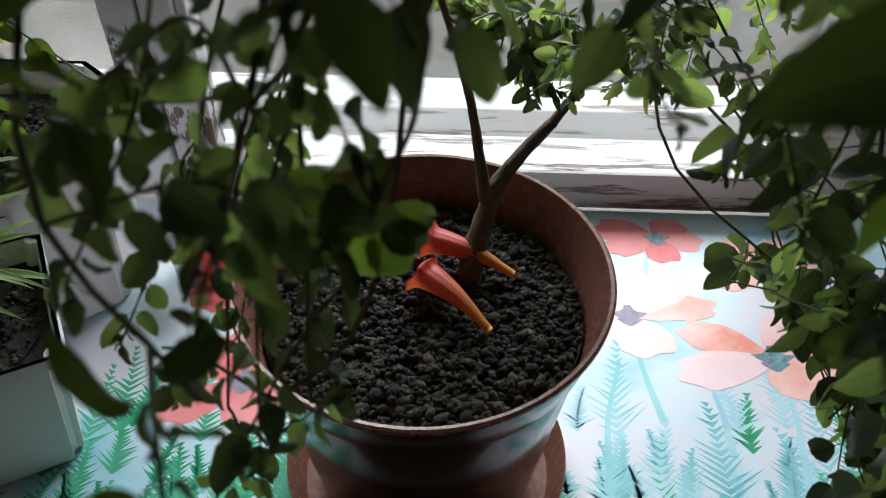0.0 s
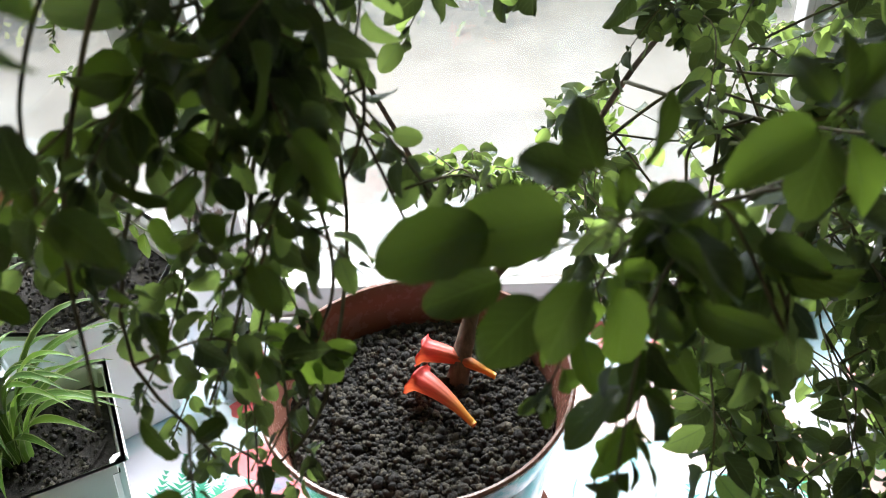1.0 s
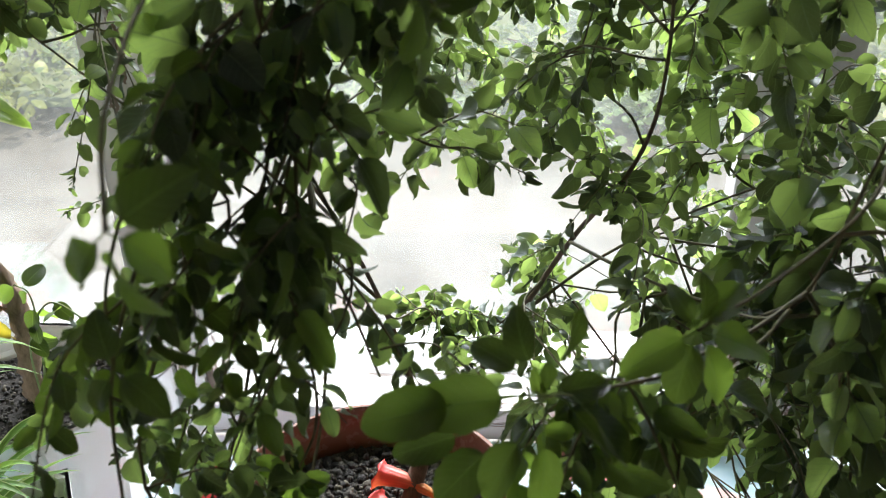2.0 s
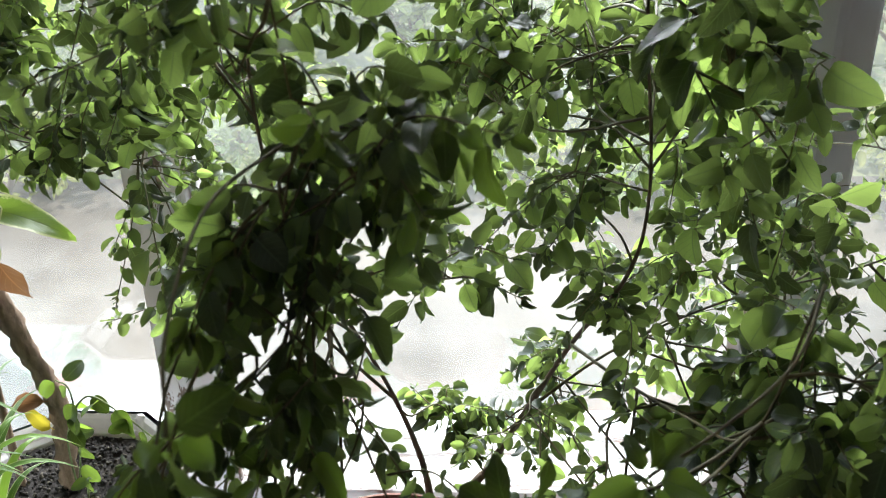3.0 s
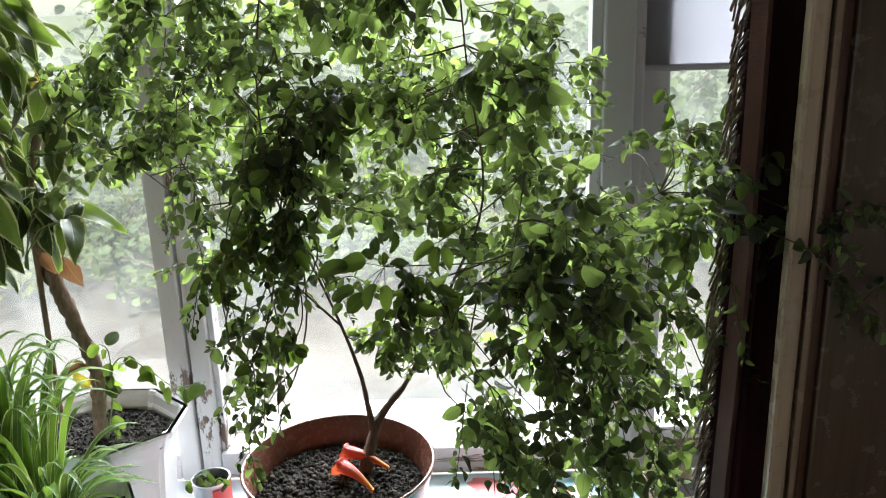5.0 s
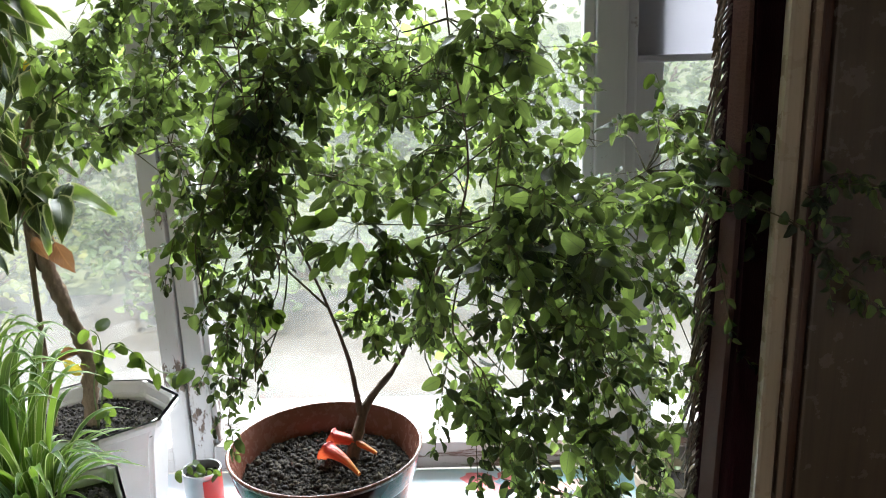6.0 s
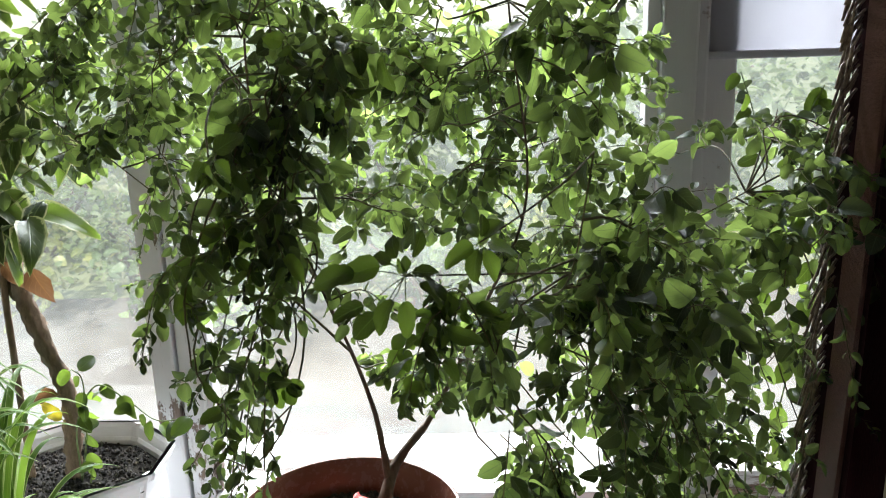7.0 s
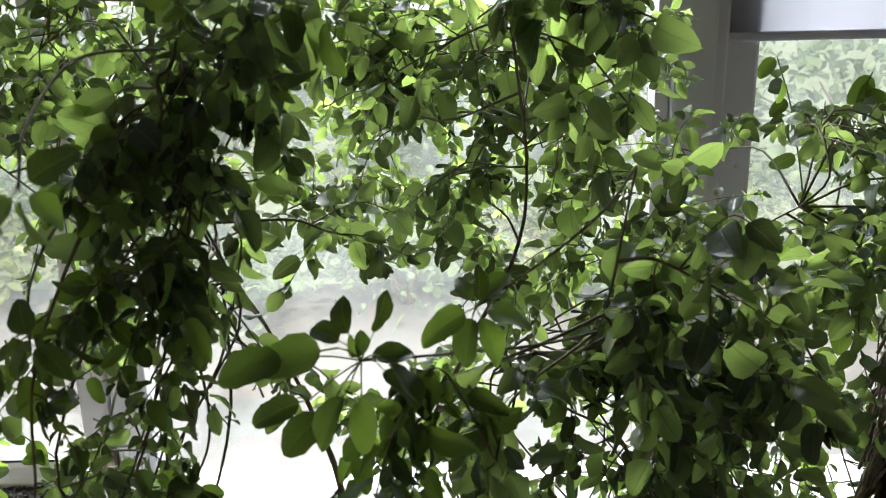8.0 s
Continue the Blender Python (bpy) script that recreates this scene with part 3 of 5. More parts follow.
def fern(x, y, height, material, seed):
    """A feathery printed frond."""
    rg = random.Random(seed)
    vs, fs = [], []
    lean = rg.uniform(-0.25, 0.25)
    for k in range(14):
        u = k / 14
        px, py = x + lean * height * u * u, y + height * u
        for s in (-1, 1):
            ln = (height * 0.32 * (1 - u) + 0.003) * rg.uniform(0.5, 1.25)
            a = math.pi / 2 + s * rg.uniform(0.75, 1.05)
            b = len(vs)
            ex, ey = px + math.cos(a) * ln, py + math.sin(a) * ln
            vs += [(px, py - 0.0025, 0), (px, py + 0.0025, 0), (ex, ey, 0)]
            fs.append((b, b + 1, b + 2))
    vs = [(a, min(max(b, CY0 + 0.008), CY1 - 0.005), PZ + 0.0000004 * (seed % 300)) for a, b, c in vs]
    attach(new("printed_fern", mesh_of("printed_fern", vs, fs, material, False)), cloth)


poppy(0.305, 0.150, 0.077, petal_pink, 1)
poppy(0.185, 0.195, 0.069, petal_pink, 2)
poppy(0.330, 0.262, 0.056, petal_coral, 3)
poppy(0.225, 0.300, 0.056, petal_red, 4)
poppy(-0.150, 0.105, 0.069, petal_red, 5)
poppy(-0.180, 0.215, 0.056, petal_red, 6)
poppy(0.430, 0.080, 0.062, petal_pink, 7)
poppy(0.105, 0.255, 0.050, petal_coral, 8)
poppy(-0.62, 0.12, 0.055, petal_red, 9)
poppy(0.470, 0.230, 0.062, petal_red, 10)
poppy(-0.06, 0.29, 0.04, petal_pink, 11)
rg = random.Random(5)
for k in range(90):
    left = k % 4 > 0
    fern(rg.uniform(-0.7, -0.06) if left else rg.uniform(0.1, 0.4), rg.uniform(-0.085, 0.02), rg.uniform(0.03, 0.07), print_green if left else print_teal, 300 + k)
for k in range(120):
    x, y = rg.uniform(-0.7, 0.55), rg.uniform(-0.08, 0.085)
    fern(x, y, rg.uniform(0.04, 0.1), rg.choice((print_green, print_blue, print_teal)) if x > 0.1 else print_green, k)
for x0, y0, x1, y1 in ((0.30, 0.02, 0.305, 0.15), (0.335, 0.16, 0.34, 0.26), (0.20, 0.08, 0.185, 0.2), (0.215, 0.21, 0.225, 0.30), (0.39, 0.2, 0.36, 0.25), (-0.16, 0.0, -0.15, 0.1), (0.15, 0.02, 0.17, 0.14), (0.25, 0.05, 0.24, 0.14), (0.42, -0.03, 0.43, 0.08), (-0.2, 0.1, -0.18, 0.2)):
    stem([(x0, y0), ((x0 + x1) / 2 + rg.uniform(-0.015, 0.015), (y0 + y1) / 2), (x1, y1)], 0.003, rg.choice((print_teal, print_green, print_blue)), 0.00012)

# ---------------------------------------------------------------- brown pot with soil and fallen flowers
POT = Vector((0.010, 0.028, SILL))
RIM = 1.018 - SILL


def pebble_set(name, count, radius, squash, top, size, seed, parent, centre, material):
    """Crumbs of soil strewn over a disc, joined."""
    rg = random.Random(seed)
    kinds = []
    for s in range(5):
        b = bmesh.new()
        bmesh.ops.create_icosphere(b, subdivisions=1, radius=1.0)
        for v in b.verts:
            v.co *= 1 + 0.75 * noise.noise(v.co * 2.3 + Vector((s * 5.1, 0, 0)))
        b.verts.ensure_lookup_table()
        kinds.append((np.array([tuple(v.co) for v in b.verts]), [tuple(v.index for v in f.verts) for f in b.faces]))
        b.free()
    vs, fs, base = [], [], 0
    for k in range(count):
        a, r = rg.uniform(0, 2 * math.pi), radius * math.sqrt(rg.random())
        x, y = centre[0] + r * math.cos(a) * squash[0], centre[1] + r * math.sin(a) * squash[1]
        s = size * min(1.9, rg.lognormvariate(0, 0.38))
        v, f = kinds[k % 5]
        rot = np.array(Euler((rg.uniform(0, 6), rg.uniform(0, 6), rg.uniform(0, 6))).to_matrix())
        scale = np.array((s, s * rg.uniform(0.6, 1), s * rg.uniform(0.55, 0.9)))
        vs.append((v * scale) @ rot.T + np.array((x, y, top(x, y) + s * 0.15)))
        fs += [tuple(i + base for i in q) for q in f]
        base += len(v)
    me = mesh_of(name, np.concatenate(vs).tolist(), fs, material, True)
    return tagged(attach(new(name, me), parent), kind="stuff")


def soil_disc(name, centre, radius, squash, top, material, parent, rings=26, sides=72):
    vs, fs = [(centre[0], centre[1], top(*centre))], []
    for i in range(1, rings + 1):
        for k in range(sides):
            a = 2 * math.pi * k / sides
            x, y = centre[0] + radius * i / rings * math.cos(a) * squash[0], centre[1] + radius * i / rings * math.sin(a) * squash[1]
            vs.append((x, y, top(x, y)))
    for k in range(sides):
        fs.append((0, 1 + k, 1 + (k + 1) % sides))
    for i in range(rings - 1):
        for k in range(sides):
            a, b = 1 + i * sides + k, 1 + i * sides + (k + 1) % sides
            fs.append((a, a + sides, b + sides, b))
    return attach(new(name, mesh_of(name, vs, fs, material)), parent)


saucer = thing("plant_saucer", (POT.x, POT.y, SILL), "reddish brown plastic saucer under the flower pot", "saucer")
bm = lathe([(0.0001, 0.001), (0.088, 0.001), (0.092, 0.004), (0.101, 0.027), (0.1035, 0.029), (0.104, 0.027), (0.0975, 0.005), (0.09, 0.0035), (0.0001, 0.0035)])
bmesh.ops.translate(bm, vec=Vector((POT.x, POT.y, SILL)), verts=bm.verts)
part("dish", bm, terracotta, saucer, "", True)

pot = thing("flower_pot", (POT.x, POT.y, SILL + 0.004), "large round terracotta brown plastic pot full of dark crumbly soil", "flower pot")
R = 0.1135
# outer wall takes the darker colour that stands in for shade
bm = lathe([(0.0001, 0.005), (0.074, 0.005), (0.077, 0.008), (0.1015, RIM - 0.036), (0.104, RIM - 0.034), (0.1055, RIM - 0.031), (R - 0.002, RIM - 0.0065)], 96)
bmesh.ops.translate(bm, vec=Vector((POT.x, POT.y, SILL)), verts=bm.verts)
part("body", bm, shaded_pot_plastic, pot, "glossy maroon brown outside, shade put into its colour", True)
bm = lathe([(R - 0.002, RIM - 0.006), (R, RIM - 0.003), (R, RIM - 0.001), (R - 0.0015, RIM), (R - 0.0035, RIM - 0.0003), (R - 0.005, RIM - 0.003), (0.1, RIM - 0.04), (0.095, RIM - 0.06)], 96)
bm.faces.ensure_lookup_table()
bmesh.ops.delete(bm, geom=[bm.faces[-1]], context="FACES_ONLY")
bmesh.ops.translate(bm, vec=Vector((POT.x, POT.y, SILL)), verts=bm.verts)
part("rim", bm, terracotta, pot, "scuffed terracotta lip and inner wall", True)


def soil_top(x, y):
    d = math.hypot(x - POT.x, y - POT.y)
    return 0.984 + 0.004 * noise.noise(Vector((x * 26, y * 26, 0))) + 0.0045 * noise.noise(Vector((x * 120, y * 120, 3))) + 0.003 * noise.noise(Vector((x * 260, y * 260, 9))) - 0.003 * (d / 0.1) ** 4


soil_disc("soil", (POT.x, POT.y), 0.0985, (1, 1), soil_top, soil_material, pot, 60, 150)
pebble_set("crumb_layer", 7500, 0.0965, (1, 1), soil_top, 0.0018, 3, pot, (POT.x, POT.y), crumb_material)
pebble_set("lump_layer", 560, 0.094, (1, 1), soil_top, 0.003, 4, pot, (POT.x, POT.y), crumb_material)


def trumpet(tip, mouth, seed):
    """A fallen trumpet flower: narrow yellow tube that widens into five red lobes."""
    rg = random.Random(seed)
    ob = thing("fallen_flower", tuple((tip + mouth) / 2), "fallen orange-red trumpet flower with a yellow tube lying on soil", "flower", "flowers fallen on the soil")
    axis = (mouth - tip)
    up = Vector((0, 0, 1))
    sidev = axis.cross(up).normalized()
    upv = sidev.cross(axis).normalized()
    n, sides = 26, 30
    vs, us, fs = [], [], []
    for i in range(n + 1):
        u = i / n
        r = 0.0029 + 0.0068 * (max(0, u - 0.1) / 0.75) ** 1.15 if u < 0.85 else 0.0097 + 0.0042 * math.sin(math.pi * 0.72 * (u - 0.85) / 0.15)
        if u < 0.05:
            r *= 0.9 + 2 * u
        c = tip + axis * (u if u < 0.9 else 0.9 + (u - 0.9) * 0.4) + upv * 0.006 * math.sin(math.pi * u)
        for k in range(sides):
            a = 2 * math.pi * k / sides
            lobe = 1 + (0.09 * math.cos(5 * a + seed) + 0.04) * max(0, (u - 0.86) / 0.14)
            rr = r * lobe * (1 + 0.04 * math.sin(10 * a) * min(1, u * 3))
            back = -0.003 * max(0, (u - 0.88) / 0.12) ** 1.5 * (0.5 + 0.5 * math.cos(5 * a + seed))
            vs.append(c + (sidev * math.cos(a) + upv * 0.85 * math.sin(a)) * rr + axis.normalized() * back)
            us.append((k / sides, u))
    for i in range(n):
        for k in range(sides):
            a, b = i * sides + k, i * sides + (k + 1) % sides
            fs.append((a, b, b + sides, a + sides))
    fs.append(tuple(range(sides)))
    me = mesh_of("corolla", vs, fs, petal_material, True, us)
    attach(new("corolla", me), ob)
    return ob


trumpet(Vector((0.051, 0.006, 0.9895)), Vector((0.004, 0.043, 1.003)), 1)
trumpet(Vector((0.066, 0.054, 0.9895)), Vector((0.004, 0.070, 1.004)), 2)

# ---------------------------------------------------------------- the big shrub
shrub = thing("shrub", (0.036, 0.053, 0.975), "tall bushy house plant with many small round green leaves", "house plant")
tube("trunk", [(0.034, 0.052, 0.972), (0.038, 0.057, 0.99), (0.044, 0.070, 1.012), (0.0495, 0.081, 1.031), (0.062, 0.09, 1.05), (0.085, 0.1, 1.075)], 0.0092, 0.0034, bark, shrub, 12, 0.25, "brown woody trunk")
STEMS = [
    [(0.047, 0.078, 1.028), (0.042, 0.084, 1.055), (0.034, 0.088, 1.10), (0.018, 0.07, 1.17), (0.0, 0.03, 1.25), (-0.02, -0.03, 1.34), (-0.02, -0.08, 1.45), (0.0, -0.1, 1.58)],
    [(0.048, 0.080, 1.031), (0.062, 0.09, 1.05), (0.085, 0.1, 1.075), (0.12, 0.1, 1.14), (0.15, 0.07, 1.22), (0.178, 0.02, 1.30), (0.184, 0.0, 1.365), (0.17, -0.03, 1.47), (0.16, -0.04, 1.6)],
    [(0.12, 0.1, 1.14), (0.18, 0.09, 1.2), (0.25, 0.06, 1.26), (0.32, 0.03, 1.3), (0.37, 0.02, 1.33)],
    [(0.018, 0.07, 1.17), (-0.05, 0.07, 1.24), (-0.12, 0.05, 1.31), (-0.2, 0.05, 1.38), (-0.26, 0.05, 1.42)],
    [(0.0, 0.03, 1.25), (0.0, -0.05, 1.31), (0.015, -0.12, 1.37), (0.025, -0.17, 1.43), (0.02, -0.18, 1.5)],
    [(0.15, 0.07, 1.22), (0.17, -0.02, 1.25), (0.19, -0.1, 1.28), (0.2, -0.17, 1.32), (0.21, -0.19, 1.4)],
]
for s, r0, r1 in zip(STEMS, (0.0048, 0.0055, 0.0016, 0.0016, 0.0013, 0.0014), (0.0008, 0.0009, 0.0006, 0.0006, 0.0005, 0.0006)):
    line = curve(s)
    n = len(line) - 1
    v, f = tube_data(line, [r1 + (r0 - r1) * (1 - i / n) ** 2.4 for i in range(n + 1)], 8, 0.2)
    attach(new("stem", mesh_of("stem", v, f, bark if r0 > 0.003 else twig_material)), shrub)
NODES = [p for s in STEMS for p in curve(s, 6)]

EYES = [Vector(p[1]) for p in PATH]
EYE_LINE = curve([tuple(e) for e in EYES], 10)
single_meshes = [leaf_mesh("leaf", leaf_single, RNG.uniform(0.21, 0.32), RNG.uniform(0.1, 0.6), RNG.uniform(0.05, 0.45), 0.05, 0.035, s, 0.2, 1.3) for s in range(9)]
mass_meshes = [leaf_mesh("leaf_form", leaf_stuff, RNG.uniform(0.2, 0.32), RNG.uniform(0.1, 0.6), RNG.uniform(0.05, 0.45), 0.05, 0.025, s, 0.2, 1.3) for s in range(9)]
TUFT = [leaf_mesh("bud_form", leaf_stuff, RNG.uniform(0.12, 0.2), 0.4, RNG.uniform(-0.3, 0.4), 0.04, 0.0, 30 + s, 0.1, 1.3) for s in range(3)]
BUDS = []        # small unfolding leaves at the twig ends: (form, pose)
LEAVES = []      # (kind, pose, place)
GAPS = [(Vector((0.13, -0.15, 1.13)), Vector((0.285, 0.14, 0.82)), 0.03), (Vector((0.146, 0.06, 1.535)), Vector((0.144, 0.3, 1.53)), 0.045), (Vector((0.285, 0.08, 1.50)), Vector((0.305, 0.3, 1.49)), 0.032), (Vector((0.012, 0.08, 1.20)), Vector((-0.015, 0.3, 1.13)), 0.04), (Vector((-0.06, 0.06, 1.09)), Vector((-0.09, 0.3, 1.02)), 0.06), (Vector((0.08, -0.28, 1.40)), Vector((0.075, 0.3, 1.10)), 0.034), (Vector((0.05, -0.29, 1.335)), Vector((0.05, -0.02, 1.03)), 0.034), (Vector((0.055, -0.14, 1.17)), Vector((0.05, 0.0, 1.03)), 0.078)]        # capsules that stay free of leaves: (a, b, radius)


def dist_segment(p, a, b):
    d = b - a
    u = max(0.0, min(1.0, (p - a).dot(d) / d.length_squared))
    return (p - a - d * u).length


def is_free(p, size):
    """True where a leaf may grow: off the way along which one looks in, out of the hollow over the pot, inside the room."""
    if p.y > 0.33 or p.z < SILL + 0.03:
        return False
    if p.z > 1.385 and p.x > 0.285 + 0.36 * p.y:
        return False
    if min((p - e).length for e in EYE_LINE) < 0.042 + size * 0.6:
        return False
    if p.z < 1.09 and math.hypot(p.x - POT.x, p.y - POT.y) < 0.125 and p.x < 0.075:
        return False
    for a, b, r in GAPS:
        if dist_segment(p, a, b) < r:
            return False
    return True


def clump(centre, spread, twigs, size, droop=0.55):
    """A leafy spray: a branch from the nearest stem to the clump, and twigs in it that bear leaves in pairs."""
    rg = RNG
    c = Vector(centre)
    if not is_free(c, 0.0):
        twigs = max(2, twigs // 2)
    before = len(LEAVES)
    root = min((p for p in NODES if p.z > 1.13), key=lambda p: (p - c).length + 0.9 * max(0, c.z + 0.03 - p.z))
    reach = (c - root).length
    bow = [Vector((rg.gauss(0, 0.09), rg.gauss(0, 0.09), rg.gauss(0.08, 0.07))) * reach for _ in range(2)]
    line = curve([root, root.lerp(c, 0.35) + bow[0], root.lerp(c, 0.7) + bow[1], c], 4)
    n = len(line) - 1
    vs, fs = tube_data(line, [0.001 - 0.0005 * i / n for i in range(n + 1)], 5)
    for k in range(twigs):
        a = line[rg.randint(n // 2, n)]
        q = Vector([rg.gauss(0, 1) for _ in range(3)]).normalized() * (0.55 + 0.75 * rg.random())
        e = c + Vector((q.x * spread[0] * 1.25, q.y * spread[1] * 1.2, q.z * spread[2] * 1.25))
        if not is_free(e, size * 0.4):
            continue
        m0 = a.lerp(e, 0.5) + Vector((rg.uniform(-0.008, 0.008), rg.uniform(-0.008, 0.008), rg.uniform(0, 0.02)))
        tw = curve([a, m0, e], 5)
        if any(not is_free(p, 0.0) for p in tw):
            continue
        v, f = tube_data(tw, [0.0006 - 0.0003 * i / (len(tw) - 1) for i in range(len(tw))], 4)
        fs += [tuple(i + len(vs) for i in x) for x in f]
        vs += v
        length = sum((tw[i + 1] - tw[i]).length for i in range(len(tw) - 1))
        pairs = max(3, min(8, int(length / (size * 0.37)) + 1))
        for j in range(6):
            d = (tw[-1] - tw[-2]).normalized() + Vector((rg.gauss(0, 0.7), rg.gauss(0, 0.7), rg.gauss(0.1, 0.6)))
            q = e + d.normalized() * size * 0.3
            if is_free(q, size * 0.3):
                BUDS.append((rg.randrange(3), aim(e - (tw[-1] - tw[-2]) * 0.6 * rg.random(), d, Vector((rg.gauss(0, 0.6), rg.gauss(0, 0.6), 1)), size * rg.uniform(0.25, 0.5))))
        for j in range(pairs):
            u = 0.25 + 0.75 * j / (pairs - 1)
            i = min(int(u * (len(tw) - 1)), len(tw) - 2)
            p = tw[i].lerp(tw[i + 1], u * (len(tw) - 1) - i)
            d = (tw[i + 1] - tw[i]).normalized()
            s0 = d.orthogonal().normalized()
            s0.rotate(Matrix.Rotation(j * math.pi / 2 + rg.uniform(-0.4, 0.4), 3, d))
            last = j == pairs - 1
            for sgn in (-1, 1):
                grow = s0 * sgn + d * (0.9 if last else 0.35) + Vector((0, 0, -droop - 0.3 * rg.random()))
                z = size * min(1.35, rg.lognormvariate(-0.2, 0.27)) * (0.62 if last else 1.0)
                mid_leaf = p + grow.normalized() * z * 0.55
                if not is_free(mid_leaf, z):
                    continue
                up = Vector((rg.gauss(0, 0.75), rg.gauss(-0.3, 0.7), rg.gauss(0.5, 0.45)))
                LEAVES.append((rg.randrange(9), aim(p, grow, up, z), mid_leaf))
    if len(LEAVES) > before + 4 and all(is_free(q, 0.0) for q in line[2:]):
        attach(new("branch", mesh_of("branch", vs, fs, twig_material)), shrub)
    elif len(LEAVES) > before:
        attach(new("branch", mesh_of("branch", vs[5 * (n + 1):], [tuple(i - 5 * (n + 1) for i in q) for q in fs if min(q) >= 5 * (n + 1)], twig_material)), shrub)


clump((0.045, -0.180, 1.435), (0.04, 0.04, 0.04), 9, 0.0190)
clump((0.030, -0.190, 1.380), (0.04, 0.04, 0.04), 9, 0.0190)
clump((0.050, -0.190, 1.370), (0.035, 0.04, 0.04), 8, 0.0190)
clump((0.030, -0.200, 1.310), (0.04, 0.04, 0.04), 6, 0.0145)
clump((0.050, -0.190, 1.300), (0.035, 0.04, 0.035), 4, 0.0145)
clump((0.000, -0.160, 1.470), (0.05, 0.04, 0.04), 7, 0.0190)
clump((0.030, -0.120, 1.530), (0.06, 0.05, 0.04), 5, 0.0190)
clump((0.020, -0.190, 1.245), (0.04, 0.04, 0.035), 4, 0.0145)
clump((-0.030, -0.180, 1.270), (0.035, 0.04, 0.04), 3, 0.0145)
clump((-0.045, -0.140, 1.200), (0.035, 0.04, 0.04), 3, 0.0145)
clump((0.000, -0.150, 1.190), (0.03, 0.04, 0.03), 2, 0.0145)
clump((-0.020, -0.220, 1.330), (0.03, 0.03, 0.04), 4, 0.0180)
clump((0.100, -0.120, 1.220), (0.04, 0.05, 0.03), 9, 0.0180)
clump((0.140, -0.120, 1.200), (0.04, 0.05, 0.04), 8, 0.0180)
clump((0.090, -0.100, 1.300), (0.03, 0.05, 0.03), 5, 0.0200)
clump((0.060, 0.100, 1.130), (0.03, 0.03, 0.03), 8, 0.0180)
clump((0.100, 0.110, 1.120), (0.03, 0.03, 0.03), 8, 0.0190)
clump((0.030, 0.090, 1.200), (0.04, 0.04, 0.04), 8, 0.0190)
clump((0.110, 0.100, 1.200), (0.04, 0.04, 0.04), 8, 0.0190)
clump((0.150, 0.120, 1.140), (0.04, 0.04, 0.04), 6, 0.0180)
clump((-0.005, -0.240, 1.255), (0.02, 0.03, 0.03), 2, 0.0145)
clump((0.000, -0.200, 1.200), (0.02, 0.03, 0.03), 2, 0.0145)
clump((-0.040, -0.160, 1.140), (0.02, 0.03, 0.02), 2, 0.0145)
clump((0.105, -0.240, 1.300), (0.025, 0.03, 0.025), 5, 0.0190)
clump((0.150, -0.230, 1.290), (0.03, 0.03, 0.03), 5, 0.0200)
clump((-0.015, -0.265, 1.300), (0.02, 0.03, 0.025), 2, 0.0145)
clump((0.140, -0.160, 1.140), (0.03, 0.03, 0.03), 6, 0.0220)
clump((0.180, -0.120, 1.090), (0.03, 0.03, 0.03), 6, 0.0210)
clump((-0.092, 0.060, 1.596), (0.050, 0.060, 0.045), 10, 0.0190)
clump((-0.044, 0.060, 1.504), (0.050, 0.060, 0.045), 10, 0.0190)
clump((-0.125, 0.060, 1.436), (0.050, 0.060, 0.045), 10, 0.0190)
clump((-0.069, 0.060, 1.405), (0.050, 0.060, 0.045), 10, 0.0190)
clump((-0.169, 0.060, 1.519), (0.050, 0.060, 0.045), 10, 0.0190)
clump((-0.177, 0.060, 1.397), (0.050, 0.060, 0.045), 10, 0.0190)
clump((0.017, 0.060, 1.593), (0.050, 0.060, 0.045), 10, 0.0190)
clump((0.041, 0.060, 1.523), (0.050, 0.060, 0.045), 10, 0.0190)
clump((-0.103, 0.060, 1.318), (0.050, 0.060, 0.045), 6, 0.0190)
clump((-0.217, 0.060, 1.446), (0.050, 0.060, 0.045), 10, 0.0190)
clump((-0.133, 0.060, 1.232), (0.050, 0.060, 0.045), 6, 0.0190)
clump((0.078, -0.050, 1.334), (0.044, 0.072, 0.055), 8, 0.0210)
clump((0.299, -0.100, 1.461), (0.047, 0.060, 0.043), 12, 0.0260)
clump((0.274, -0.050, 1.498), (0.048, 0.060, 0.039), 8, 0.0240)
clump((0.323, -0.060, 1.414), (0.032, 0.060, 0.030), 5, 0.0230)
clump((0.358, -0.040, 1.458), (0.033, 0.060, 0.049), 5, 0.0210)
clump((0.257, -0.110, 1.289), (0.056, 0.072, 0.051), 12, 0.0250)
clump((0.315, -0.090, 1.238), (0.058, 0.072, 0.053), 12, 0.0230)
clump((0.246, -0.080, 1.184), (0.060, 0.084, 0.065), 12, 0.0210)
clump((0.322, -0.080, 1.143), (0.068, 0.084, 0.066), 12, 0.0200)
clump((0.265, -0.100, 1.098), (0.068, 0.084, 0.057), 11, 0.0200)
clump((0.210, -0.080, 1.022), (0.053, 0.072, 0.061), 8, 0.0210)
clump((0.334, -0.060, 1.012), (0.071, 0.072, 0.062), 9, 0.0200)
clump((0.396, 0.000, 1.030), (0.056, 0.072, 0.086), 8, 0.0190)
clump((0.436, 0.000, 0.945), (0.047, 0.072, 0.043), 5, 0.0180)
clump((0.202, -0.100, 1.250), (0.032, 0.048, 0.044), 8, 0.0220)
clump((0.191, -0.000, 1.106), (0.039, 0.060, 0.040), 5, 0.0180)
